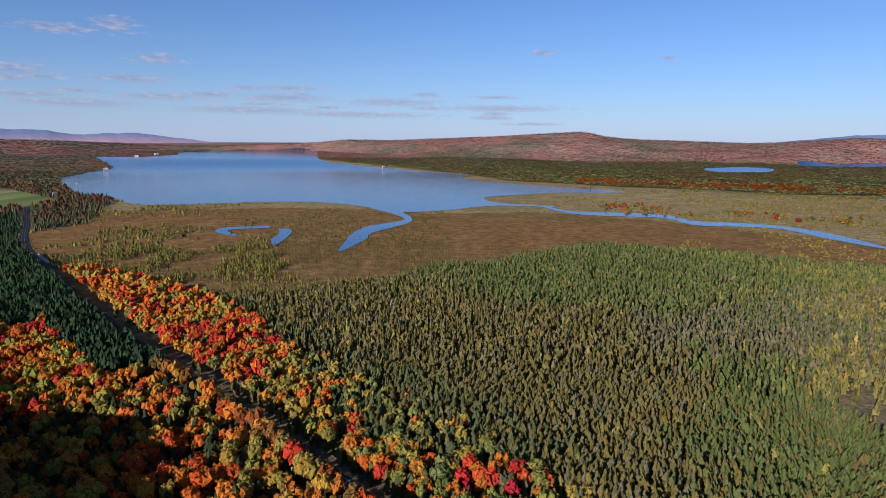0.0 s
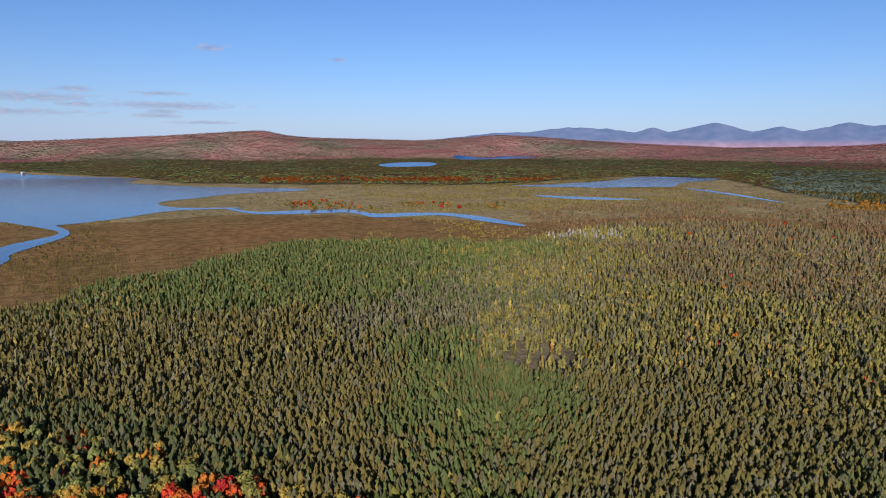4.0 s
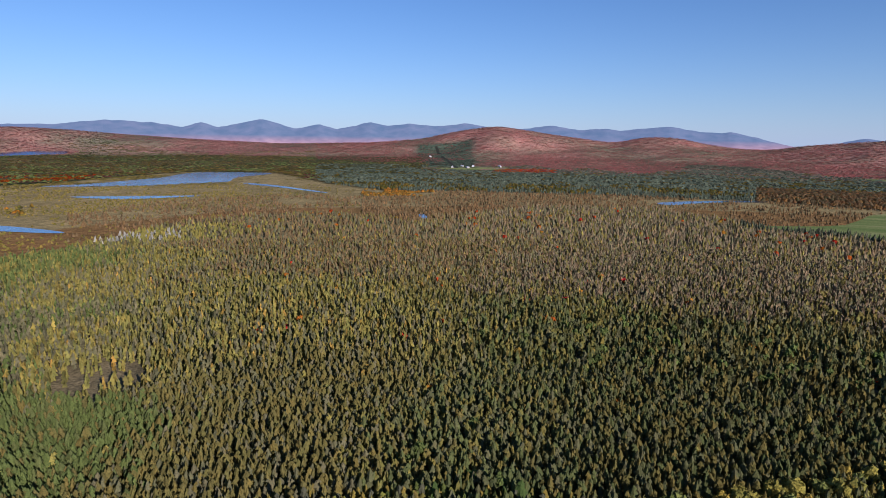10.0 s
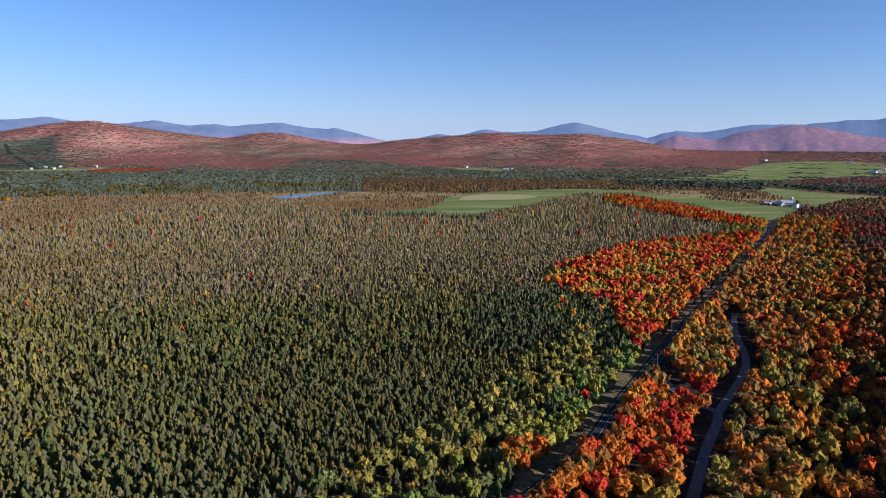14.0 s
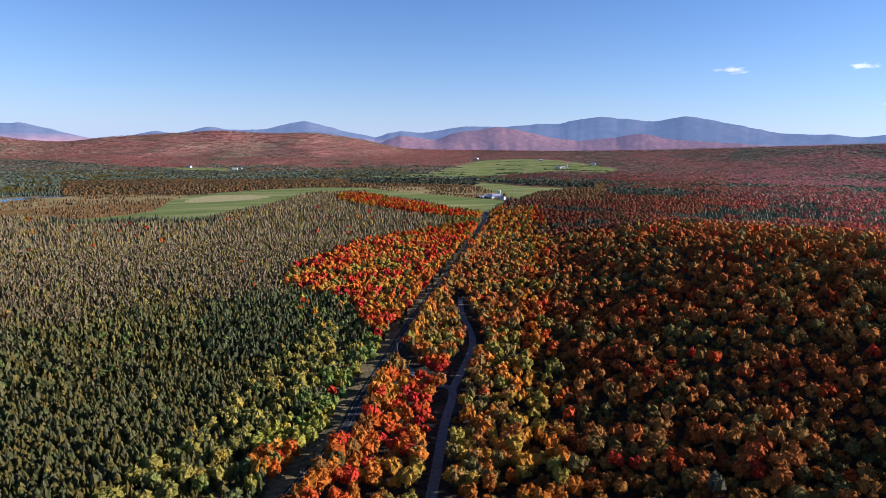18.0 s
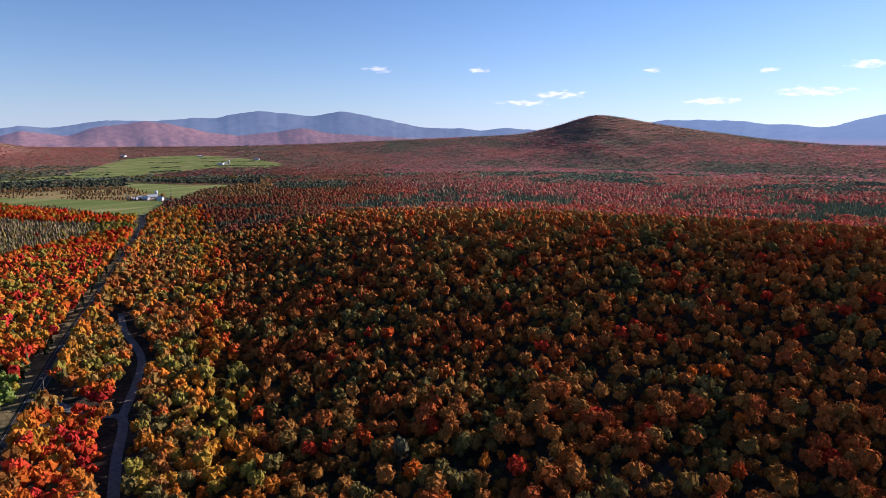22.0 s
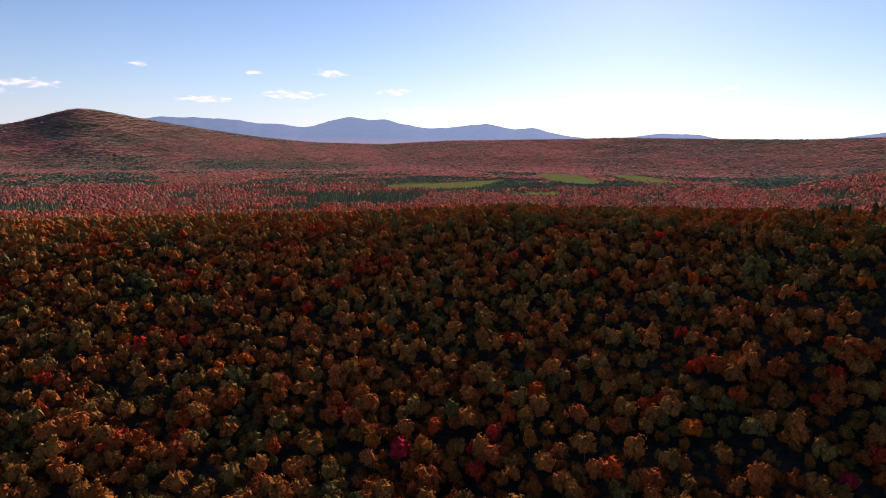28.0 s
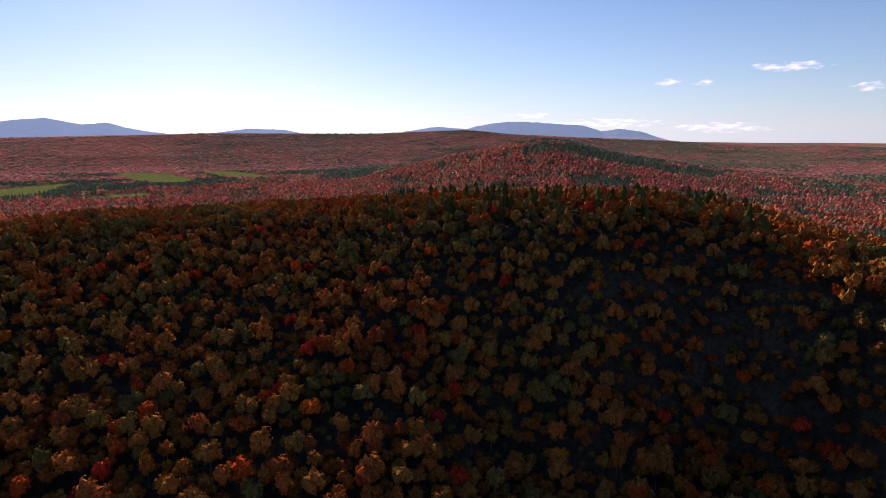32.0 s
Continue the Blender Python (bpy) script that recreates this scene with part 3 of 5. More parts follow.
def plant(x, y):
    """For each place: kind of tree (0: none), height in metres and leaf colour, with haze tinted in far off."""
    n = len(x)
    az, r = polar(x, y)
    kind, tall, col = np.zeros(n, int), np.zeros(n), np.zeros((n, 3))
    edge = np.interp(az, FOREST_EDGE[:, 0], FOREST_EDGE[:, 1]) + (fractal(x, y, 60, 21) - 0.5) * 70
    wood = np.interp(az, FAR_WOOD[:, 0], FAR_WOOD[:, 1])
    rd, side = away(x, y, ROAD)
    bogside = ((az > -37) & (az < 131) & (side < 0)) | ((az > -30) & (az < 128) & (r > 1100))
    big, mid, fine = fractal(x, y, 260, 31), fractal(x, y, 90, 32), rng.random(n)

    def put(where, k, pal, lo, hi):
        m = np.flatnonzero(where)
        kind[m], tall[m] = k, rng.uniform(lo, hi, len(m))
        if pal is not None and k == MAPLE:
            drift = (smooth_noise(x[m], y[m], 24, 61) - 0.5) * 0.75 + 0.5 + rng.normal(0, 0.24, len(m))
            col[m] = pal[np.clip(drift * len(pal), 0, len(pal) - 1).astype(int)]
        elif pal is not None:
            col[m] = 0.45 * choose(pal, len(m)) + 0.55 * pal.mean(0)

    # bog forest
    near = bogside & (r < edge)
    aj = az + (fractal(x, y, 75, 41) - 0.5) * 22 + rng.normal(0, 2.0, n)
    rj = r * (1 + (fractal(x, y, 80, 42) - 0.5) * 0.5 + rng.normal(0, 0.05, n))
    put(near, SPRUCE, PAL_OLIVE, 6.2, 10.2)
    put(near & (fine < 0.25), SPRUCE, PAL_GREY, 6, 10)
    put(near & (aj < 34) & (aj > -9) & (rj > 500 - aj * 2) & (fine < 0.85), SPRUCE, PAL_GREEN, 6, 10.5)
    put(near & (np.hypot(aj - 34, (rj - 270) / 7) < 11) & (fine < 0.8), SPRUCE, PAL_GREEN, 6, 10.5)
    put(near & (np.hypot((aj - 31) / 8, (rj - 470) / 130) < 1) & (fine > 0.3), SPRUCE, PAL_GREY, 6, 10)
    put(near & (aj > 33) & (aj < 62) & (rj > 330) & (fine > 0.35), SPRUCE, PAL_YELLOW, 5.5, 9)
    put(near & (aj > 22) & (aj < 40) & (rj > 560) & (fine > 0.4), SPRUCE, PAL_YELLOW, 4, 8)
    put(near & (aj > 62) & (aj < 82) & (rj < 480) & (fine > 0.6), SPRUCE, PAL_YELLOW * 0.8, 6, 9.5)
    put(near & (aj > 46) & (rj > 520) & (fine > 0.45), SPRUCE, PAL_RUST, 5.5, 9.5)
    put(near & (aj > 72) & (rj > 470) & (fine > 0.5), SPRUCE, PAL_RUST * (1.0, 1.1, 1.4), 6, 10)
    put(near & (aj > 66) & (rj < 440) & (fine < 0.5), SPRUCE, np.concatenate([PAL_GREY * 0.92, PAL_GREEN * 0.85]), 6, 11)
    put(near & (aj > 66) & (rj < 420) & (mid > 0.55) & (fine < 0.12), MAPLE, PAL_GREEN * (0.9, 0.85, 1.0), 7, 10)
    sprinkle = rng.random(n)
    put(near & (sprinkle < 0.008), SPRUCE, PAL_YELLOW * 1.25, 7, 10)
    put(near & (aj > 38) & (aj < 66) & (rj > 300) & (rj < 700) & (sprinkle < 0.045), SPRUCE, PAL_YELLOW * (1.5, 1.1, 0.9), 6, 9)
    put(near & (az > 50) & (sprinkle > 0.988), MAPLE, PAL_BRIGHT, 5, 7.5)
    put(near & (rd < 80) & (mid > 0.5) & (sprinkle < 0.3), SPRUCE, PAL_DARK * (2.4, 1.8, 1.4), 8, 11)
    put(near & (rd < 55) & (sprinkle > 0.4), MAPLE, PAL_YELLOW, 7, 11)
    put(near & (rd < 26) & (sprinkle > 0.6), MAPLE, np.concatenate([PAL_GREEN * 1.2, PAL_YELLOW * (1.1, 1.15, 0.9)]), 7, 11)
    put(near & (rd < 60) & (az < 25) & (sprinkle > 0.84), MAPLE, PAL_BRIGHT, 8, 11)
    put(near & (az > 104) & (az < 114) & (r > 330) & (r < 480) & (mid > 0.5) & (sprinkle < 0.5), SPRUCE, PAL_DARK * (2.2, 1.7, 1.8), 8, 12)
    put(near & (np.hypot(az - 37.5, (r - 335) / 9) < 3.6) & (fine < 0.75), 0, None, 0, 0)
    put(near & (az > 93) & (az < 106) & (r > edge - 55) & (mid > 0.42), SPRUCE, PAL_HAZED_SPRUCE * 0.75, 7, 12)
    put(near & (az > 38) & (az < 44.5) & (r > 790) & (r < 870) & (fine < 0.4), SPRUCE, np.array([(0.4, 0.38, 0.33), (0.34, 0.32, 0.28)]), 6, 9)
    soft = near & (kind == SPRUCE)
    col[soft] = (0.78 * col[soft] + 0.22 * np.array((0.17, 0.15, 0.07))) * (1.12 + 0.16 * ramp(r, 450, 650) * ramp(az, 55, 70) - 0.22 * ramp(az, 60, 95) * (1 - ramp(r, 300, 520)))[soft, None]
    # open bog: scattered shrubs and stunted trees
    bog = bogside & (r >= edge) & (r < wood)
    put(bog & (fine < 0.05 * (big > 0.5) + 0.01), SPRUCE, PAL_OLIVE, 2, 5)
    put(bog & (az < 0) & (r > 560) & (r < 1230) & (mid > 0.46) & (fine < 0.5), SPRUCE, PAL_OLIVE * (0.9, 0.85, 0.9), 1.5, 4)
    put(bog & (az < -8) & (r < 600) & (mid > 0.5) & (fine < 0.4), SPRUCE, PAL_YELLOW * 0.8, 2.5, 6)
    put(bog & (az < -13 - (r - 560) / 60) & (r > 540) & (mid > 0.47) & (fine < 0.6), SPRUCE, np.concatenate([PAL_YELLOW * (1.1, 1.0, 1), PAL_OLIVE, PAL_GREEN]), 3.5, 7.5)
    put(bog & (az > 21) & (az < 50) & (mid > 0.4) & (fine < 0.55), SPRUCE, PAL_OLIVE * (1.3, 1.25, 1.1), 2, 4.5)
    put(bog & (az > 14) & (az < 34) & (r > 1130) & (r < 1330) & (mid > 0.5) & (fine < 0.12), MAPLE, np.concatenate([PAL_BRIGHT, PAL_YELLOW]), 6, 10)
    put(bog & (az > 10) & (az < 60) & (r > 1130) & (mid > 0.52) & (fine > 0.75), SPRUCE, PAL_OLIVE, 3, 6)
    put(bog & (az > 36) & (az < 130) & (r < edge + 330) & (mid > 0.42) & (fine < 0.5), SPRUCE, PAL_RUST, 5, 8)
    put(bog & (az > 60) & (az < 130) & (big > 0.4) & (fine < 0.7), SPRUCE, PAL_RUST, 6, 9)
    put(bogside & (az > 60) & (az < 66.5) & (r > 1330) & (r < 1500) & (mid > 0.4) & (fine < 0.7), MAPLE, PAL_YELLOW[:3] * (1.5, 1.0, 0.9), 6, 9)
    # woods beyond
    far = (r >= wood) | ~bogside
    far &= ~near
    put(far, MAPLE, PAL_RED, 9, 13)
    put(far & (mid * 0.5 + big * 0.5 + 0.12 * rng.random(n) > 0.58), SPRUCE, PAL_HAZED_SPRUCE, 8, 12)
    dice = rng.random(n)
    low = far & (r > 1300) & (az > -12) & (az < 66)
    put(low, MAPLE, PAL_OLIVE * (1.5, 1.45, 1.6), 7, 11)
    put(low & (mid + 0.3 * dice > 0.74), SPRUCE, PAL_GREEN * (1.15, 1.05, 1.3), 8, 12)
    put(low & (dice < 0.25), MAPLE, PAL_RUST * 1.5, 7, 11)
    put(low & (mid > 0.6) & (r < 2300) & (dice < 0.6), MAPLE, PAL_RED, 8, 12)
    put(low & (az > 12) & (az < 40) & (r < 2140) & (r > 1860) & (mid + 0.3 * dice < 0.68), MAPLE, PAL_BRIGHT[1:7] * 0.95, 8, 12)
    put(low & (r > 3250 + (big - 0.5) * 900), MAPLE, PAL_HAZED_MAPLE, 8, 12)
    put(far & (az < -12) & (r < 3000) & (dice < 0.75), SPRUCE, np.concatenate([PAL_HAZED_SPRUCE, PAL_OLIVE * 0.8]), 8, 12)
    put(far & (az > 134) & (az < 153) & (r > 900) & (r < 1500) & (mid + 0.2 * dice > 0.4), MAPLE, PAL_RED * (1.1, 0.95, 0.8), 9, 13)
    put(far & (az > 148) & (az < 167) & (r > 870) & (r < 1350) & (mid + 0.25 * dice > 0.5), SPRUCE, PAL_HAZED_SPRUCE, 8, 13)
    put(far & (az > 117) & (az < 139) & (r > 1700) & (r < 2000) & (dice < 0.8), SPRUCE, PAL_HAZED_SPRUCE * 0.7, 9, 13)
    flat = far & (az > 56) & (az < 140) & (r < 2700) & (r > 1300)
    put(flat, SPRUCE, PAL_HAZED_SPRUCE * 1.3, 8, 12)
    put(flat & (mid > 0.55) & (dice < 0.5), MAPLE, PAL_OLIVE, 8, 11)
    put(flat & (az > 94) & (r < 1900), MAPLE, PAL_RUST * 1.2, 8, 11)
    put(far & (az > 56) & (az < 128) & (r > 2700 + (big - 0.5) * 700), MAPLE, PAL_HAZED_MAPLE * (1.05, 0.9, 0.85), 9, 13)
    put(far & (az >= 128) & (r > 2300 + (big - 0.5) * 900) & (dice < 0.75), MAPLE, PAL_HAZED_MAPLE * (0.62, 0.6, 0.6), 9, 13)
    put(far & (az > 161) & (az < 177) & (r > 3250) & (dice + mid < 0.68), SPRUCE, PAL_HAZED_SPRUCE * 1.6, 9, 13)
    dark_band = fractal(x, y, 520, 77)
    put(far & (az > 150) & (r > 1400) & (dark_band + 0.08 * dice > 0.66), SPRUCE, PAL_HAZED_SPRUCE * 1.1, 8, 12)
    put(far & (az > 72) & (az < 77.5) & (r > 2380 + 60 * mid) & (r < 2560), MAPLE, PAL_BRIGHT[1:5], 9, 12)
    belt = far & (az > 117) & (az < 139) & (r > 1690 + 40 * mid) & (r < 1960)
    put(belt & (dice < 0.9), SPRUCE, PAL_HAZED_SPRUCE * 0.75, 10, 14)
    # hillside hardwoods; low ones coloured darker, as if in the shade of the tall
    hill = ~bogside & (r < 1150)
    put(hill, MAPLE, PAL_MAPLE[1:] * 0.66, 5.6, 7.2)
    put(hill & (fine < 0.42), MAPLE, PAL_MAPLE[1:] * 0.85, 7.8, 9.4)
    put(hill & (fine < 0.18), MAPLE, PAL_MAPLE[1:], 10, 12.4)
    put(hill & (fine > 0.96), MAPLE, PAL_BRIGHT[1:4] * 0.9, 7.5, 11)
    put(hill & (az > 134) & (r > 720), MAPLE, PAL_RED * (1.05, 0.9, 0.75), 9, 13)
    put(hill & (mid > 0.6) & (r > 700), SPRUCE, PAL_HAZED_SPRUCE, 10, 14)
    put(hill & (rd < 90) & (fine < 0.45), MAPLE, PAL_BRIGHT[2:], 8, 12)
    put(hill & (rd < 70) & (az > 110) & (az < 150) & (fine < 0.7), MAPLE, np.concatenate([PAL_MAPLE[2:], PAL_BRIGHT[4:]]) * 1.1, 8, 12)
    put(hill & (az > 228) & (az < 262) & (r > np.interp(az, CREST[:, 0], CREST[:, 1]) - 25) & (r < 470) & (fine < 0.035), SPRUCE, PAL_DARK * (2.6, 1.7, 1.3), 10, 16)
    put(hill & (az < -24) & (r > 440) & (az > -60), SPRUCE, PAL_DARK * 1.3, 10, 15)
    put(hill & (az < 0) & (r > 290) & (r < 440) & (rd > 35), MAPLE, PAL_BRIGHT * (0.9, 1.1, 1), 7, 12.5)
    put(hill & (az < 0) & (rd < 35) & (mid > 0.5) & (r > 330), SPRUCE, PAL_DARK * 1.3, 9, 14)
    put(hill & (az < 5) & (r < 300) & (fine > 0.45) & (fine < 0.53), SPRUCE, PAL_DARK * (1.8, 1.4, 1.3), 7, 11)
    # road-side maples
    put(inside(x, y, MAPLE_PATCH) | inside(x, y, MAPLE_BAND) | (inside(x, y, RED_STRIP) & (fine < np.where(r < 300, 0.52, 0.85))), MAPLE, PAL_BRIGHT, 7.5, 12)
    put(inside(x, y, MAPLE_PATCH) & (r > 335) & (sprinkle < 0.07), SPRUCE, PAL_DARK * (2.2, 1.7, 1.6), 8, 11)
    put(hill & (az > 105) & (az < 128) & (r < 320) & (rd < 34) & (mid > 0.42) & (fine < 0.75), MAPLE, PAL_BRIGHT[:6], 7, 11)
    green_end = inside(x, y, MAPLE_PATCH) & (r < np.interp(az, [111, 116.4, 118, 121], [480, 445, 372, 300]) + (mid - 0.5) * 120) & (r > 226)
    put(green_end, MAPLE, np.concatenate([PAL_YELLOW * (1.1, 1.2, 0.9), PAL_GREEN * 1.2]), 6, 10)
    put(green_end & (r > 250) & (rd > 18) & (sprinkle < 0.6), SPRUCE, np.concatenate([PAL_GREY * 0.8, PAL_DARK * (2.0, 1.6, 1.5)]), 7, 11)
    put(green_end & (sprinkle > 0.93), MAPLE, PAL_BRIGHT, 7, 11)
    edge_row = (rd < 13) & (r < 900) & (kind == MAPLE)
    tall[edge_row] = np.maximum(tall[edge_row], rng.uniform(8.5, 11.0, edge_row.sum()) + 4.0 * (side[edge_row] > 0))
    # nothing on water, fields, roads
    crown = np.where(kind == MAPLE, 1.1, 0.0)
    bare = (rd < 6.2 + crown) | (away(x, y, TRACK)[0] < 4.4 + crown) | (away(x, y, SPUR)[0] < 4.4 + crown) | (away(x, y, HILL_ROAD)[0] < 11) | (r < 10)
    for poly in [*ALL_WATER, *FIELDS.values()]:
        bare |= inside(x, y, poly)
    kind[bare] = 0
    # tree lines between the strips of the valley fields
    rows_ = inside(x, y, FIELDS["valley_field"]) & ((r / 190 + 0.5 * fractal(x, y, 300, 72)) % 1 < 0.2) & (smooth_noise(az * 100, r * 0, 180, 71) > 0.38)
    put(rows_ & (fine < 0.8), SPRUCE, PAL_HAZED_SPRUCE * 0.8, 9, 13)
    # beyond the crest leaves are brightened and blued, haze put into their colour
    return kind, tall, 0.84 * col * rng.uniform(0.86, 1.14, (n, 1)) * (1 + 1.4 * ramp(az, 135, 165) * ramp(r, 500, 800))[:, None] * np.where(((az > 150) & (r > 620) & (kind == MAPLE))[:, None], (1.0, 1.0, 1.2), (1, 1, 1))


# ---- tree shapes, one metre high ----
OCTA = (np.array([(1, 0, 0), (0, 1, 0), (-1, 0, 0), (0, -1, 0), (0, 0, 1), (0, 0, -1)], float),
        np.array([(0, 1, 4), (1, 2, 4), (2, 3, 4), (3, 0, 4), (1, 0, 5), (2, 1, 5), (3, 2, 5), (0, 3, 5)]))


def maple_shape(lobes, sprays, seed, size):
    """Broad crown of several leafy boughs, each a small clump under a coat of leaf sprays."""
    g = np.random.default_rng(seed)
    v, f = OCTA
    vs, fs, count = [], [], 0
    k = np.arange(lobes) + 0.5
    zz, ph = 1 - 1.25 * k / lobes, k * 2.39996 + g.uniform(0, 6)
    out = np.stack([np.cos(ph) * np.sqrt(1 - zz ** 2), np.sin(ph) * np.sqrt(1 - zz ** 2), zz], 1) + 0.16 * g.standard_normal((lobes, 3))
    reach = 0.16 if lobes < 5 else 0.2
    for o in out:
        c = o * (reach, reach, 0.2) * g.uniform(0.8, 1.2) + (0, 0, 0.63)
        w = (0.23 if lobes < 5 else 0.185) * g.uniform(0.8, 1.2)
        spin = np.linalg.qr(g.standard_normal((3, 3)))[0]
        spin = spin * np.sign(np.linalg.det(spin))
        vs.append((v * g.uniform(0.8, 1.15, (6, 1))) @ spin * w * (1, 1, 1.08) + c)
        fs.append(f + count)
        count += 6
        d = o / np.linalg.norm(o) * 0.55 + (0, 0, 0.25) + 0.75 * g.standard_normal((sprays, 3))
        d /= np.linalg.norm(d, axis=1)[:, None]
        p_ = c + d * w * g.uniform(0.82, 1.15, (sprays, 1))
        face = d + 0.3 * g.standard_normal((sprays, 3))
        face /= np.linalg.norm(face, axis=1)[:, None]
        a = np.cross(face, g.standard_normal((sprays, 3)))
        a /= np.linalg.norm(a, axis=1)[:, None]
        b = np.cross(face, a)
        r_ = size * g.uniform(0.6, 1.35, (sprays, 1))
        vs.append(np.stack([p_ + r_ * (math.cos(t) * a + math.sin(t) * b) for t in (0.0, 2.1, 4.2)], 1).reshape(-1, 3))
        fs.append(np.arange(sprays * 3).reshape(-1, 3) + count)
        count += sprays * 3
    return np.concatenate(vs), np.concatenate(fs)


def spruce_shape(tiers, sides, seed, width=0.17):
    """Slender bog conifer: ragged overlapping whorls, fullest below the middle, with a blunt tip."""
    g = np.random.default_rng(seed)
    vs, fs, count = [], [], 0
    for i in range(tiers):
        f = (i + 0.3) / tiers
        z0, z1 = 0.04 + 0.96 * i / tiers, min(1.0, 0.1 + 0.9 * (i + 1.7) / tiers)
        w = width * (0.78 + 0.5 * f if f < 0.4 else 0.98 - 0.95 * (f - 0.4) ** 1.3) * g.uniform(0.85, 1.18)
        t = np.arange(sides) * 2 * math.pi / sides + g.uniform(0, 3)
        rad = w * g.uniform(0.6, 1.3, sides)
        lean = g.normal(0, width * 0.12, 2)
        vs.append(np.concatenate([[(*lean, z1)], np.stack([np.cos(t) * rad + lean[0], np.sin(t) * rad + lean[1], z0 + g.uniform(-0.04, 0.05, sides)], 1)]))
        fs.append(np.array([(0, 1 + j, 1 + (j + 1) % sides) for j in range(sides)]) + count)
        count += sides + 1
    return np.concatenate(vs), np.concatenate(fs)


def dome_shape(seed):
    """A rounded far crown: a cap on a leaning skirt."""
    g = np.random.default_rng(seed)
    t = np.arange(3) * math.pi / 1.5 + g.uniform(-0.5, 0.5, 3)
    rad = 0.42 * g.uniform(0.8, 1.25, 3)
    v = np.concatenate([[(g.normal(0, 0.06), g.normal(0, 0.06), 1.0)],
                        np.stack([np.cos(t) * rad * 0.72, np.sin(t) * rad * 0.72, g.uniform(0.72, 0.9, 3)], 1),
                        np.stack([np.cos(t + 0.5) * rad * 1.1, np.sin(t + 0.5) * rad * 1.1, g.uniform(0.15, 0.45, 3)], 1)])
    f = [(0, 1 + k, 1 + (k + 1) % 3) for k in range(3)]
    for k in range(3):
        f += [(1 + k, 4 + k, 1 + (k + 1) % 3), (4 + k, 4 + (k + 1) % 3, 1 + (k + 1) % 3)]
    return v, np.array(f)


def tuft_shape(seed):
    """A far crown or spire: three leaning faces."""
    g = np.random.default_rng(seed)
    t = np.arange(3) * math.pi / 1.5 + g.uniform(-0.6, 0.6, 3)
    rad = 0.5 * g.uniform(0.75, 1.3, 3)
    v = np.concatenate([[(g.normal(0, 0.08), g.normal(0, 0.08), 1.0)], np.stack([np.cos(t) * rad, np.sin(t) * rad, g.uniform(0.3, 0.65, 3)], 1)])
    return v, np.array([(0, 1, 2), (0, 2, 3), (0, 3, 1)])


def woods(name, shapes, pos, tall, wide, col, mat, label, category):
    """Many trees in one mesh: place, height, girth and colour of each."""
    which = rng.integers(0, len(shapes), len(pos))
    V, F, C, count = [], [], [], 0
    for k, (v, f) in enumerate(shapes):
        m = np.flatnonzero(which == k)
        if not len(m):
            continue
        a = rng.uniform(0, 2 * math.pi, len(m))
        c, s = np.cos(a)[:, None], np.sin(a)[:, None]
        w, h = (tall[m] * wide[m])[:, None], tall[m][:, None]
        p = np.stack([(v[:, 0] * c - v[:, 1] * s) * w, (v[:, 0] * s + v[:, 1] * c) * w, v[:, 2] * h], -1) + pos[m][:, None]
        V.append(p.reshape(-1, 3))
        F.append((f[None] + (np.arange(len(m)) * len(v))[:, None, None] + count).reshape(-1, 3))
        C.append(np.repeat(col[m], len(v), 0))
        count += len(m) * len(v)
    me = mesh_from(name, np.concatenate(V), np.concatenate(F), mat, np.concatenate(C), smooth=mat is FAR_LEAVES)
    return tagged(new(name, me), label, category, kind="stuff")


# ---- ground: one sheet from under the camera to the horizon ----
az_g = np.arange(-60, 300, 0.75)
r_g = np.concatenate([np.arange(0, 700, 14), 700 * 1.0165 ** np.arange(0, 119)])
AZ, RR = np.meshgrid(az_g, r_g)
gx, gy = np.sin(np.radians(AZ)) * RR, np.cos(np.radians(AZ)) * RR
gz = height(gx, gy)
na, nr = len(az_g), len(r_g)
i, j = np.meshgrid(np.arange(nr - 1), np.arange(na), indexing="ij")
a, b_, c, d = i * na + j, i * na + (j + 1) % na, (i + 1) * na + (j + 1) % na, (i + 1) * na + j
tris = np.concatenate([np.stack([a, c, b_], -1).reshape(-1, 3), np.stack([a, d, c], -1).reshape(-1, 3)])
fx, fy = gx.ravel(), gy.ravel()
faz, fr = polar(fx, fy)
cover = np.empty((len(fx), 3))
cover[:] = (0.06, 0.047, 0.036)
edge_g, wood_g = np.interp(faz, FOREST_EDGE[:, 0], FOREST_EDGE[:, 1]), np.interp(faz, FAR_WOOD[:, 0], FAR_WOOD[:, 1])
bog_g = (faz > -36) & (faz < 131) & (away(fx, fy, ROAD)[1] < 0)
cover[bog_g] = (0.2, 0.155, 0.085)
open_g = bog_g & (fr > edge_g) & (fr < wood_g)
heath = fractal(fx, fy, 170, 51)[:, None]
cover[open_g] = ((0.29, 0.148, 0.06) * (1 - heath) + np.array((0.22, 0.15, 0.06)) * heath)[open_g]
marsh_g = open_g & (fr > np.interp(faz, [-36, -10, 0, 10, 35, 50, 70, 131], [1180, 1120, 1040, 1090, 930, 1100, 1150, 1400]))
cover[marsh_g] = 1.15 * ((0.23, 0.175, 0.08) * (1 - heath) + np.array((0.34, 0.255, 0.12)) * heath)[marsh_g]
# far ground: pale pinkish cover, with the look of haze put into it
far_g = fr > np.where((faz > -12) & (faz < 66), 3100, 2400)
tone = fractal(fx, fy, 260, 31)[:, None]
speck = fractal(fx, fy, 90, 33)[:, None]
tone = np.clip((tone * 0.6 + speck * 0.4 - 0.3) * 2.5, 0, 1)
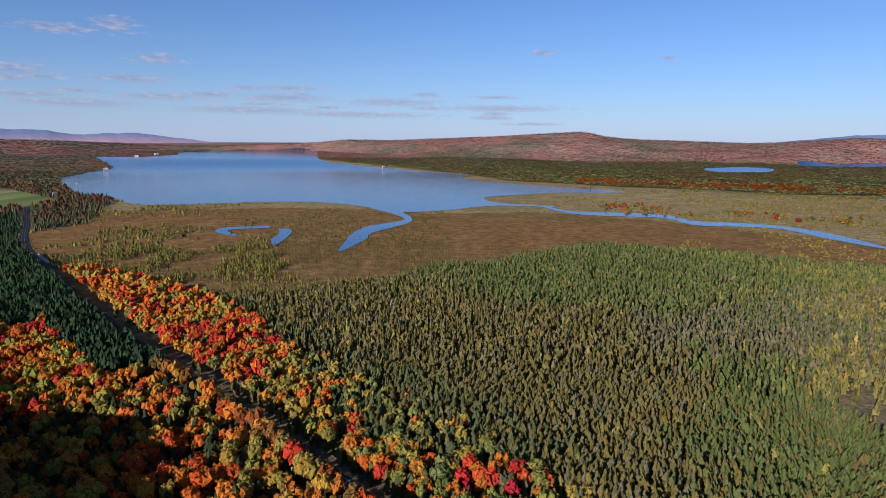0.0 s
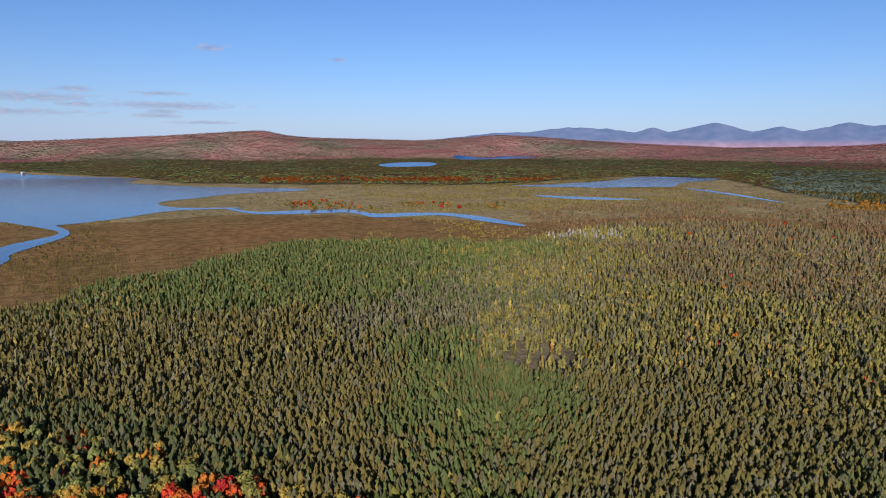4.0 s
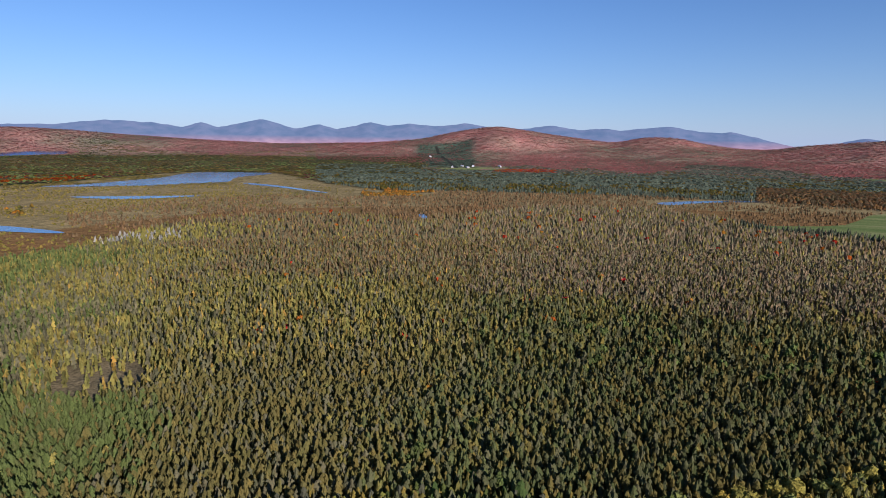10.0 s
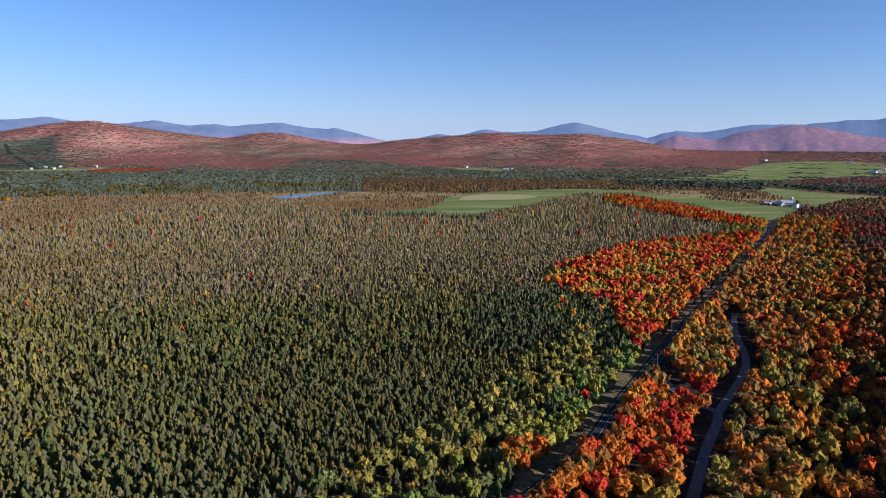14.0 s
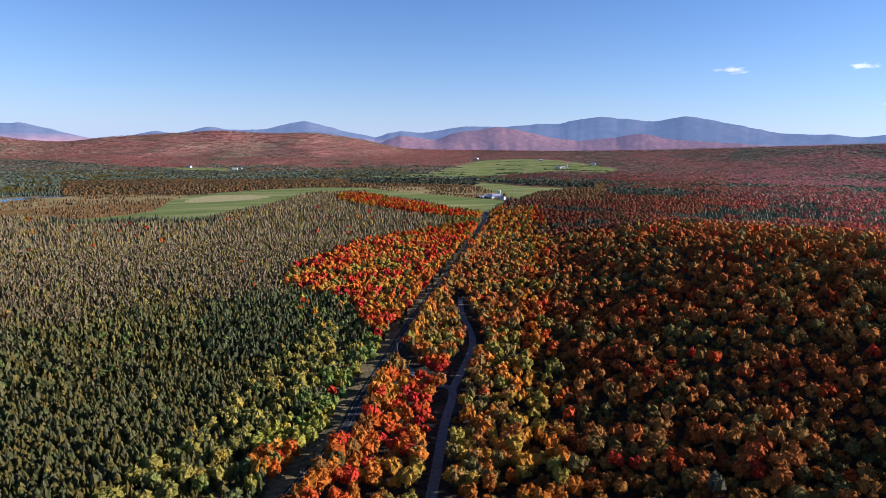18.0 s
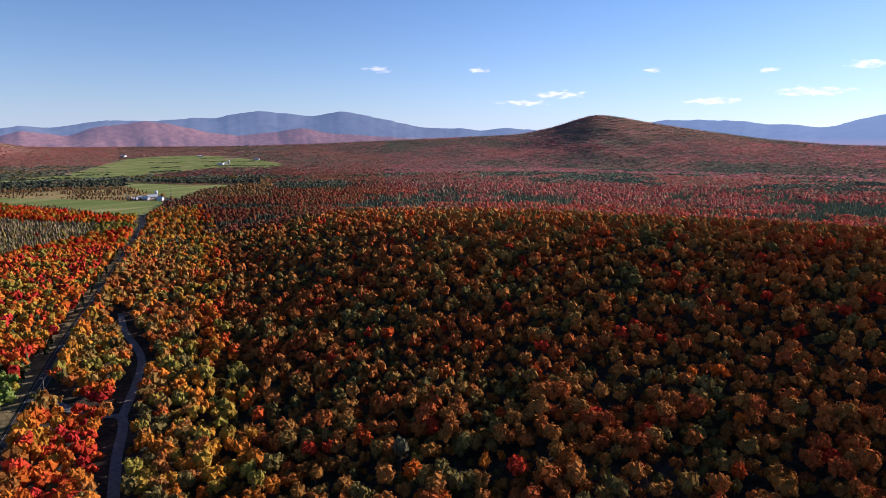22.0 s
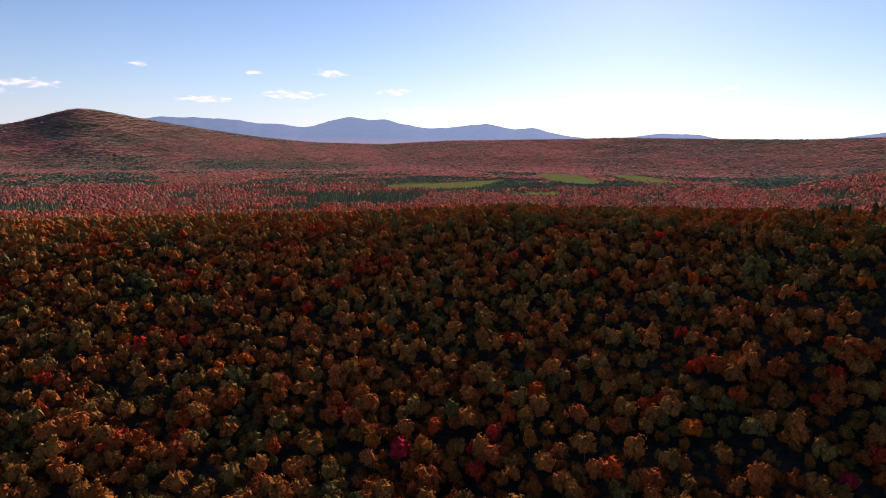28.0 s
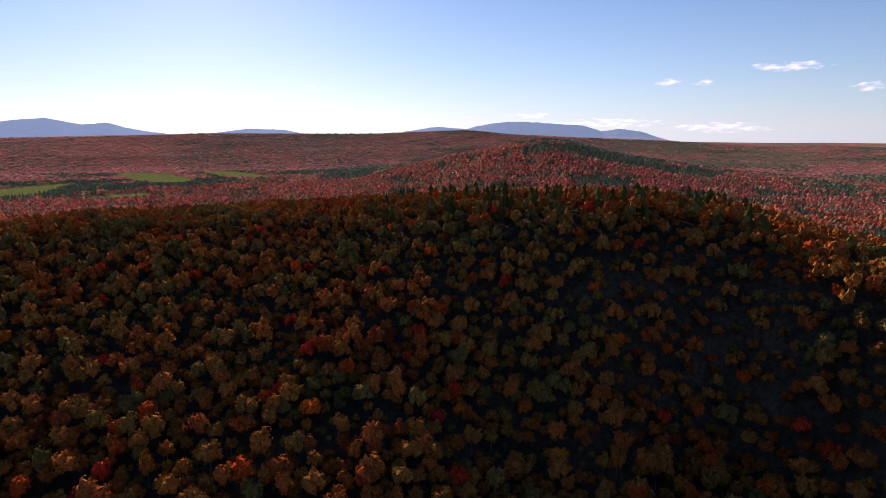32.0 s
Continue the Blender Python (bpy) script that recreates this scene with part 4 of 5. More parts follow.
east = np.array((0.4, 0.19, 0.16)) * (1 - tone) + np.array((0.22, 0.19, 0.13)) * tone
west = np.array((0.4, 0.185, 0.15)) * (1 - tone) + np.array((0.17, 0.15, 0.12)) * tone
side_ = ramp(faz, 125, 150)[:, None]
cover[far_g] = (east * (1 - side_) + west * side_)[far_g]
upland = (faz > 65) & (faz < 70.5) & (fr > 2600) & (fr < 3450)
cover[upland] = (0.1, 0.13, 0.09)
behind = (fr > 900) & ~bog_g & ~far_g
olive_g = (fr > wood_g) & (faz > -12) & (faz < 66) & ~far_g
cover[olive_g] = (np.array((0.16, 0.12, 0.06)) * (1 - tone) + np.array((0.09, 0.1, 0.05)) * tone)[olive_g]
# ground behind the crest is lightened likewise, for haze
cover[behind] = (np.array((0.3, 0.14, 0.1)) * (1 - tone) + np.array((0.12, 0.12, 0.07)) * tone)[behind]
cover *= 0.85
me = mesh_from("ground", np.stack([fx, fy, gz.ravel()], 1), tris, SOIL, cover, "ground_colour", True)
tagged(new("ground", me), "brown bog, forest floor and distant wooded country", "ground", kind="structure")

# ---- water, fields, roads ----
for nm, line, lab in (("lake", LAKE, "wide blue lake with a low wooded shore"), ("river", RIVER, "blue meandering river through brown bog"),
                      ("inlet", INLET, "winding blue creek entering the lake")):
    sheet(nm, line, {"lake": 0.5, "river": 0.56, "inlet": 0.53}[nm], WATER, lab, "water")
for nm, line in PONDS.items():
    sheet(nm, line, 0.6, WATER, "small blue pond lying in brown marsh", "water")
for nm, line in FIELDS.items():
    young = nm.startswith("clearing")
    sheet(nm.split(".")[0], line, 0.5, YOUNG if young else GRASS, "green young plantation in red woods" if young else "mown green and straw coloured field among woods", "field")
sheet("hay_strip", curve([(103.2, 1250), (103.5, 1335), (105.8, 1410), (110.0, 1365), (107.8, 1285)], 3), 0.75, STRAW, "dry straw coloured strip across a hay field", "stubble")
ribbon("road_verge", ROAD, 4.1, 0.15, GRAVEL, "dry grass and gravel verge beside the road", "verge")
ribbon("road", ROAD, 3.05, 0.35, ASPHALT, "straight two-lane grey asphalt road through forest", "road")
ribbon("edge_line", ROAD, 0.09, 0.39, LINE, "worn white edge line on asphalt", "road marking", -2.75)
ribbon("edge_line", ROAD, 0.09, 0.39, LINE, "worn white edge line on asphalt", "road marking", 2.75)
ribbon("centre_line", ROAD, 0.11, 0.39, LINE, "worn yellowish centre line on asphalt", "road marking")
ribbon("track", TRACK, 2.0, 0.2, STONE_TRACK, "narrow grey gravel track under trees", "track")
# lane laid broad and dark, so that its colour takes in tree shadow
ribbon("hill_road", HILL_ROAD, 7.0, 1.2, GRAVEL, "straight lane up the wooded hill, darkened for its shadow", "lane")
ribbon("track", SPUR, 2.0, 0.2, STONE_TRACK, "narrow grey gravel track under trees", "track")

# ---- trees ----
NEAR_MAPLES = [maple_shape(9, 9, 11 + k, 0.05) for k in range(5)]
MID_MAPLES = [maple_shape(6, 3, 31 + k, 0.066) for k in range(5)]
LOW_MAPLES = [maple_shape(3, 1, 41 + k, 0.1) for k in range(5)]
NEAR_SPRUCES = [spruce_shape(6, 5, 51 + k, 0.135) for k in range(5)]
MID_SPRUCES = [spruce_shape(4, 3, 71 + k, 0.165) for k in range(5)]
TUFTS = [tuft_shape(131 + k) for k in range(6)]
DOMES = [dome_shape(91 + k) for k in range(6)]
CONES = [spruce_shape(1, 4, 111 + k, 0.26) for k in range(4)]


def scatter(r0, r1, step):
    k = np.arange(-r1, r1, step)
    X, Y = np.meshgrid(k, k)
    X, Y = X.ravel() + rng.uniform(-0.42, 0.42, X.size) * step, Y.ravel() + rng.uniform(-0.42, 0.42, Y.size) * step
    az, r = polar(X, Y)
    keep = (r > r0) & (r <= r1) & (((az > -42) & (az < 275)) | (r < 130))
    return X[keep], Y[keep]


def ground_at(x, y):
    return np.stack([x, y, height(x, y) - 0.1], 1)


TREE_LEFT = {SPRUCE: 300, MAPLE: 330}
TONES = (("bright red", (0.56, 0.05, 0.03)), ("deep crimson", (0.46, 0.03, 0.045)), ("orange-red", (0.6, 0.11, 0.02)), ("orange", (0.55, 0.19, 0.025)), ("golden yellow", (0.5, 0.3, 0.04)),
         ("rusty orange", (0.4, 0.14, 0.025)), ("yellow-green", (0.27, 0.26, 0.05)), ("dull green", (0.12, 0.14, 0.035)), ("brown-orange", (0.33, 0.15, 0.035)),
         ("dark green", (0.05, 0.075, 0.032)), ("olive", (0.13, 0.115, 0.037)), ("mid-green", (0.09, 0.13, 0.036)), ("grey-green", (0.13, 0.125, 0.075)), ("larch-gold", (0.3, 0.22, 0.045)))
TONE_RGB = np.array([t[1] for t in TONES]) * 0.84
made = {}


def trunk_mesh(tall, thick):
    bm = bmesh.new()
    rings = []
    for h, w, dx in ((0, 1.25, 0), (0.08, 1.0, 0), (0.35, 0.75, 0.04), (0.62, 0.4, -0.03)):
        rings.append([bm.verts.new((dx + math.cos(q) * thick * w, math.sin(q) * thick * w, h * tall)) for q in np.arange(6) * math.pi / 3])
    for lo, hi in zip(rings[:-1], rings[1:]):
        for q in range(6):
            bm.faces.new((lo[q], lo[(q + 1) % 6], hi[(q + 1) % 6], hi[q]))
    # two limbs into the crown
    for q in (0.6, 3.5):
        a_ = Vector((0, 0, tall * 0.38))
        b_ = Vector((math.cos(q) * tall * 0.16, math.sin(q) * tall * 0.16, tall * 0.62))
        foot = [bm.verts.new(a_ + Vector((math.cos(k) * thick * 0.45, math.sin(k) * thick * 0.45, 0))) for k in (0, 2.1, 4.2)]
        tip = bm.verts.new(b_)
        for k in range(3):
            bm.faces.new((foot[k], foot[(k + 1) % 3], tip))
    me = bpy.data.meshes.new("trunk")
    bm.to_mesh(me)
    bm.free()
    me.materials.append(BARK)
    return me


TRUNKS = {SPRUCE: trunk_mesh(10.0, 0.13), MAPLE: trunk_mesh(12.0, 0.24)}


def stand_tree(kind, place, tall, wide, colour):
    """One tree as a thing of its own: trunk and crown."""
    tone = int(np.argmin(((TONE_RGB - colour) ** 2).sum(1)))
    shape = int(rng.integers(0, 3))
    size = tall / (12.0 if kind == MAPLE else 10.0)
    m = Matrix.Translation(place) @ Matrix.Rotation(rng.uniform(0, 6.28), 4, "Z") @ Matrix.Diagonal((size * wide, size * wide, size, 1))
    key = (kind, tone, shape)
    if key in made:
        return copy_thing(made[key], m)
    word = TONES[tone][0]
    name = "maple_tree" if kind == MAPLE else "spruce_tree"
    ob = new(name)
    v, f = (NEAR_MAPLES if kind == MAPLE else NEAR_SPRUCES)[shape]
    v = v * (12.0 if kind == MAPLE else 10.0)
    part("trunk", TRUNKS[kind], ob)
    part("crown", mesh_from("crown", v, f, LEAVES if kind == MAPLE else NEEDLES, np.tile(TONE_RGB[tone], (len(v), 1))), ob)
    if kind == MAPLE:
        tagged(ob, f"broadleaf tree with a rounded {word} autumn crown", "tree", "autumn broadleaf trees")
    else:
        tagged(ob, f"slender {word} conifer standing in the bog forest", "conifer", "bog forest conifers")
    made[key] = ob
    ob.matrix_basis = m
    return ob


# what the near crest stands in front of is planted thinly
def out_of_sight(x, y):
    az, r = polar(x, y)
    rc, zc = np.interp(az, CREST[:, 0], CREST[:, 1]), np.interp(az, CREST[:, 0], CREST[:, 2])
    return (r > rc + 40) & ((height(x, y) + 14 - 120) / r < (zc + 4 - 120) / rc) & (zc > 20)


# near and middle distance, spruces on a fine spacing, maples on a wide one
for shapes, r0, r1, step, kind in ((NEAR_SPRUCES, 130, 310, 2.2, SPRUCE), (NEAR_MAPLES, 130, 235, 4.7, MAPLE), (MID_SPRUCES, 310, 740, 3.35, SPRUCE), (MID_MAPLES, 235, 430, 5.1, MAPLE),
                                   (LOW_MAPLES, 430, 740, 6.0, MAPLE), (MID_SPRUCES, 8, 130, 3.6, SPRUCE), (LOW_MAPLES, 8, 130, 6.0, MAPLE)):
    x, y = scatter(r0, r1, step)
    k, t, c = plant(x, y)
    m = np.flatnonzero((k == kind) & (~out_of_sight(x, y) | (rng.random(len(x)) < 0.25)))
    spot_, t, c = ground_at(x[m], y[m]), t[m], c[m]
    wide = rng.uniform(0.85, 1.35, len(m)) if kind == SPRUCE else rng.uniform(0.76, 1.02, len(m)) * (9.0 / np.maximum(t, 6)) ** 0.4
    if r0 == 130:
        rr_ = np.hypot(spot_[:, 0], spot_[:, 1])
        order = np.argsort(np.where(rr_ > 185, rr_, 1e6))[:TREE_LEFT[kind]]
        for q in order:
            stand_tree(kind, Vector(spot_[q]), float(t[q]), float(wide[q]), c[q])
        rest = np.ones(len(m), bool)
        rest[order] = False
        spot_, t, c, wide = spot_[rest], t[rest], c[rest], wide[rest]
    if kind == SPRUCE:
        woods("spruce_wood", shapes, spot_, t, wide, c, NEEDLES if r1 == 310 else FAR_NEEDLES, "dense olive and green bog spruces and larches", "spruce trees")
    else:
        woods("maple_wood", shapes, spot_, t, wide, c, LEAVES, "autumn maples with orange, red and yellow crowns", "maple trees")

# far woods, thinning with distance
az_f, r_f, gap_f, rad = [], [], [], 740.0
while rad < 4060:
    gap = max(5.2, rad / (250 if rad < 2500 else 380))
    ta = math.degrees(gap / rad)
    a_ = np.arange(-42, 278, ta)
    az_f.append(a_ + rng.uniform(-0.5, 0.5, len(a_)) * ta)
    stride = max(7.0, rad * 0.0125)
    r_f.append(rad + rng.uniform(-0.5, 0.5, len(a_)) * stride)
    gap_f.append(np.full(len(a_), gap))
    rad += stride
az_f, r_f, gap_f = np.concatenate(az_f), np.concatenate(r_f), np.concatenate(gap_f)
p = xy(az_f, r_f)
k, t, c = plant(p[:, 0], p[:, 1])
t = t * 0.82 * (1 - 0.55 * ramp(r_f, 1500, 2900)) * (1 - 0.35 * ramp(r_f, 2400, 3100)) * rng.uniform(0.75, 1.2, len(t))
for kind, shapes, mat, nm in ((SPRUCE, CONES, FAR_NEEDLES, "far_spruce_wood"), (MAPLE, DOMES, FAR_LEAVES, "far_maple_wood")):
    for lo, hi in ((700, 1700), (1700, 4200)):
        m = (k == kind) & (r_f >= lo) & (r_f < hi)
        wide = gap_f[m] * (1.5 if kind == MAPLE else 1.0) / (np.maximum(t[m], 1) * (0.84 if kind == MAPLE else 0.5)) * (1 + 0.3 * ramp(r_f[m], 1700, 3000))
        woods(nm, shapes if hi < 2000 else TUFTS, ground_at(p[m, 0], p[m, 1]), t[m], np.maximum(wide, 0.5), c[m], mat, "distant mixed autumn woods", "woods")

# ---- mountains on the skyline: heading and rise of tops and saddles, in degrees ----
NORTH_RANGE = ((-42, 0.2), (-36, 0.52), (-32, 0.44), (-30.3, 0.15), (-26, 0.35), (-22, -0.1), (-19, -0.5), (-14, -0.8))
EAST_RANGE = ((22, -0.6), (28, 0.2), (33, 0.78), (36, 0.85), (39.4, 1.27), (43, 1.1), (45.2, 0.78), (46.5, 1.28), (47.9, 0.78), (51.5, 1.66), (54.2, 0.8), (56.4, 1.3), (57.8, 0.8), (60.8, 1.5),
              (62.3, 1.15), (64.1, 1.42), (66.9, 1.2), (69.4, 1.52), (72, 1.1), (75, 1.1), (76.8, 1.42), (79.3, 1.0), (81.4, 1.18), (83, 1.0), (87, 1.4), (89.3, 0.95), (90.6, 0.85), (92, 0.95), (94, 0.4), (96.2, -0.1), (98, -0.6))
PEAK_RANGE = ((96, -0.6), (99, 0.05), (101, 0.52), (102.5, 0.3), (105, 0.98), (106.8, 0.72), (109.5, 0.78), (113.1, 1.66), (116, 0.92), (118.5, 0.4), (120, 0.2), (122, -0.6))
SOUTH_RANGE = ((117, -0.6), (119.2, 0.3), (121.5, 0.92), (123.5, 0.7), (127, 1.36), (129.3, 1.4), (131, 1.38), (134.5, 1.72), (135.7, 1.68), (137.2, 2.1), (139.3, 2.34), (142, 2.1), (143.6, 1.92), (146.1, 2.45),
               (148.6, 2.0), (152.5, 1.22), (154, 0.98), (157, 0.98), (158.6, 0.78), (161, 1.02), (165, 0.75), (168, 0.5), (170, -0.5))
WEST_RANGE = ((168, -0.3), (172, 1.25), (174.5, 1.7), (178, 1.66), (180.5, 1.55), (182.5, 1.28), (184.3, 1.25), (186.3, 1.0), (188.8, 1.72), (190.1, 2.0), (191.9, 1.7), (193.2, 1.86), (195, 1.38), (197.2, 1.02), (200, 1.28),
              (202.4, 1.56), (204.8, 1.0), (206.4, 1.25), (208.5, 0.7), (211.3, 0.3), (214, 0.4), (217.2, 0.82), (220, 0.75), (222.3, 0.4), (226, -0.5))
LAST_RANGE = ((228, -0.2), (231, 0.6), (233.9, 1.05), (236.5, 0.8), (237.8, 1.18), (241, 1.5), (244.3, 1.26), (246.7, 1.16), (248.4, 0.6), (249.6, 0.82), (251.5, 0.63), (253.8, -0.1), (257, -0.7))
PYRAMID_HILLS = ((117, -0.9), (119.5, -0.3), (121.5, 0.55), (123, 0.3), (124.6, 0.1), (126.6, 0.88), (128, 1.0), (130.2, 1.4), (132.2, 1.1), (135, 0.5), (137.3, 0.25), (140, 0.5), (142.8, 0.95), (145, 0.5), (148, 0.3), (152, 0.1), (156, -0.3), (160, -0.9))


def mountain_range(name, points, r0, r1, mat, label):
    """A ridge with spurs and gullies down its near face."""
    az = np.arange(points[0][0], points[-1][0] + 0.01, 0.16)
    q_ = np.array(points, float)
    rise = sum(np.interp(az + d_, q_[:, 0], q_[:, 1]) * w_ for d_, w_ in ((-0.5, 0.2), (0, 0.6), (0.5, 0.2)))
    rise = rise + (smooth_noise(az * 10, az * 0, 7, 3) - 0.5) * 0.07 + (smooth_noise(az * 10, az * 0, 2.6, 4) - 0.5) * 0.035
    q = np.linspace(0, 1, 9)[:, None]
    spur = (fractal(az[None] * 10 + q * 6, q * 14 + 0 * az[None], 16, int(r0)) - 0.5) * 2
    up = np.clip(q ** 0.85 + 0.1 * spur * q * (1 - q), 0, 1)
    rr = r0 + (r1 - r0) * q + 40 * spur * (1 - q)
    z = 120 + rr * np.tan(np.radians(-1.0 + (rise[None] + 1.0) * up))
    p_ = xy(np.broadcast_to(az[None], rr.shape), rr)
    n_ = len(az)
    i, j = np.meshgrid(np.arange(8), np.arange(n_ - 1), indexing="ij")
    a, b, c, d = i * n_ + j, i * n_ + j + 1, (i + 1) * n_ + j + 1, (i + 1) * n_ + j
    tris = np.concatenate([np.stack([a, c, b], -1).reshape(-1, 3), np.stack([a, d, c], -1).reshape(-1, 3)])
    tagged(new(name, mesh_from(name, np.concatenate([p_, z[..., None]], -1).reshape(-1, 3), tris, mat, smooth=True)), label, "mountains", kind="structure")


MOUNTAIN, n, l, b = material("hazy_mountain", 1.0, 0.0)
# red woods low down, bluish tops; the pink and blue of haze are mixed in
hazy_blue = ramp_node(n, l, noise_node(n, l, 0.012, 8.0).outputs[0], [(0.3, (0.04, 0.06, 0.08)), (0.7, (0.1, 0.1, 0.12))])
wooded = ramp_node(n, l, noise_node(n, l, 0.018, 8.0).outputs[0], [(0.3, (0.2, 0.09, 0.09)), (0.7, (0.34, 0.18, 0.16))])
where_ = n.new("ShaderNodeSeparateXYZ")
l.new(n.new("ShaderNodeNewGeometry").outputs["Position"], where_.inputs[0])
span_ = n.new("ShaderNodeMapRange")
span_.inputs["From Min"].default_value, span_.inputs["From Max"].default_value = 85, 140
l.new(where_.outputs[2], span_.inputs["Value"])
l.new(mixed(n, l, "MIX", span_.outputs[0], wooded, hazy_blue), b.inputs["Base Color"])
# emission imitates haze: pinkish below, blue above, stronger towards the sun
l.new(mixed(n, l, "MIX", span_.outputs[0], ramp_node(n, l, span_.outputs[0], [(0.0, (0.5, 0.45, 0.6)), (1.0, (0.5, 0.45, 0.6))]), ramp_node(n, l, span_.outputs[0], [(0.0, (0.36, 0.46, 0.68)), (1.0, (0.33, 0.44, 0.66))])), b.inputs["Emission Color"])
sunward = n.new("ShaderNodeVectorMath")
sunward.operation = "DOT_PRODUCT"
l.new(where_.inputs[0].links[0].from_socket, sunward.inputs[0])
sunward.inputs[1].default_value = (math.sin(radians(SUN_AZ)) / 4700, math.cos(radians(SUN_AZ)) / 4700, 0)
haze_glow = n.new("ShaderNodeMapRange")
haze_glow.inputs["From Min"].default_value, haze_glow.inputs["From Max"].default_value = 0.5, 1.0
haze_glow.inputs["To Min"].default_value, haze_glow.inputs["To Max"].default_value = 0.22, 0.42
l.new(sunward.outputs["Value"], haze_glow.inputs["Value"])
l.new(haze_glow.outputs[0], b.inputs["Emission Strength"])
FOOTHILL, n, l, b = material("hazy_foothill", 1.0, 0.0)
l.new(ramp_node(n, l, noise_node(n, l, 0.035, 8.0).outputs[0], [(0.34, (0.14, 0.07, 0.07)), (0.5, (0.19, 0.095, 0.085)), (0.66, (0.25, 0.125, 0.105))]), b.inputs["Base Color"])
# faint violet emission stands in for haze over the slopes
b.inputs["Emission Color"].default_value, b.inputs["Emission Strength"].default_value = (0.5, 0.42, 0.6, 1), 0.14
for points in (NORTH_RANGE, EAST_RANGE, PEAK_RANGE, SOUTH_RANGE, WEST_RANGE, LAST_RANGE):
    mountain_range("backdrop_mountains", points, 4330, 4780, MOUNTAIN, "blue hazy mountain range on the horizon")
mountain_range("backdrop_foothills", PYRAMID_HILLS, 4060, 4290, FOOTHILL, "hazy red wooded foothills below the mountains")


# ---- buildings ----
def plain(name, rgb, rough=0.8):
    m, n, l, b = material(name, rough, 0.25)
    lo, hi = [tuple(v * k for v in rgb) for k in (0.82, 1.1)]
    l.new(ramp_node(n, l, noise_node(n, l, 0.7, 5.0).outputs[0], [(0.3, lo), (0.7, hi)]), b.inputs["Base Color"])
    return m


WHITE_BOARD, GREY_ROOF, RED_ROOF = plain("white_boarding", (0.66, 0.65, 0.61)), plain("sheet_roof", (0.42, 0.44, 0.47), 0.45), plain("brown_roof", (0.2, 0.13, 0.1))
DARK_PANE, CONCRETE, GREY_BOARD = plain("dark_pane", (0.03, 0.035, 0.045), 0.15), plain("concrete", (0.42, 0.4, 0.37)), plain("weathered_boards", (0.35, 0.32, 0.28))


def solid(verts, faces, mat, name):
    me = bpy.data.meshes.new(name)
    me.from_pydata([tuple(v) for v in verts], [], faces)
    me.update()
    me.materials.append(mat)
    return me


BOX = [(0, 3, 2, 1), (4, 5, 6, 7), (0, 1, 5, 4), (1, 2, 6, 5), (2, 3, 7, 6), (3, 0, 4, 7)]


def box(x0, y0, z0, x1, y1, z1, mat, name):
    return solid([(x0, y0, z0), (x1, y0, z0), (x1, y1, z0), (x0, y1, z0), (x0, y0, z1), (x1, y0, z1), (x1, y1, z1), (x0, y1, z1)], BOX, mat, name)


def house(name, az, r, turn_, w, d, h, ridge, wall, roof, label, category="house"):
    p_ = xy(az, r)
    ob = tagged(new(name), label, category)
    ob.matrix_basis = pose(p_[0], p_[1], float(height(p_[0:1], p_[1:2])[0]) + 0.3, rz=turn_)
    x, y, t = w / 2, d / 2, h + ridge
    body = [(-x, -y, 0), (x, -y, 0), (x, y, 0), (-x, y, 0), (-x, -y, h), (x, -y, h), (x, y, h), (-x, y, h), (-x, 0, t), (x, 0, t)]
    part("walls", solid(body, [(0, 1, 5, 4), (2, 3, 7, 6), (1, 2, 6, 9, 5), (3, 0, 4, 8, 7), (4, 5, 9, 8), (6, 7, 8, 9), (0, 3, 2, 1)], wall, "walls"), ob)
    o, e = 0.5, 0.25
    rf = [(-x - o, -y - o, h - o * ridge / y), (x + o, -y - o, h - o * ridge / y), (x + o, 0, t), (-x - o, 0, t), (-x - o, y + o, h - o * ridge / y), (x + o, y + o, h - o * ridge / y)]
    rf += [(a_, b_, c_ + e) for a_, b_, c_ in rf]
    top_ = part("roof", solid(rf, [(6, 7, 8, 9), (9, 8, 11, 10), (0, 3, 2, 1), (3, 4, 5, 2), (0, 1, 7, 6), (4, 10, 11, 5), (0, 6, 9, 3), (3, 9, 10, 4), (1, 2, 8, 7), (2, 5, 11, 8)], roof, "roof"), ob)
    for k in range(max(2, int(w / 4))):
        wx = -x + (k + 0.5) * w / max(2, int(w / 4))
        for sgn in (-1, 1):
            part("window", box(wx - 0.5, sgn * y - 0.06, h * 0.4, wx + 0.5, sgn * y + 0.06, h * 0.4 + 1.3, DARK_PANE, "window"), ob)
    part("door", box(x - 0.06, -0.6, 0, x + 0.06, 0.6, 2.1, DARK_PANE, "door"), ob)
    if category == "house":
        part("chimney", box(-0.4, y * 0.3, t - 1.2, 0.4, y * 0.3 + 0.8, t + 0.9, RED_ROOF, "chimney"), top_)
    return ob


house("farmhouse", 130.9, 1335, 20, 10, 8, 5, 3, WHITE_BOARD, GREY_ROOF, "white boarded farmhouse with a grey sheet roof")
house("barn", 130.3, 1372, 60, 19, 10, 5, 4, WHITE_BOARD, GREY_ROOF, "long white barn with a pale metal roof", "barn")
house("barn", 129.8, 1350, 10, 14, 9, 4, 3.5, GREY_BOARD, GREY_ROOF, "grey weathered barn beside the farmyard", "barn")
house("machine_shed", 129.5, 1382, 40, 15, 8, 4, 2, WHITE_BOARD, GREY_ROOF, "low white shed on the farm", "shed")
house("farm_shed", 129.0, 1360, 75, 9, 6, 3, 2, WHITE_BOARD, GREY_ROOF, "small white farm shed in a green field", "shed")
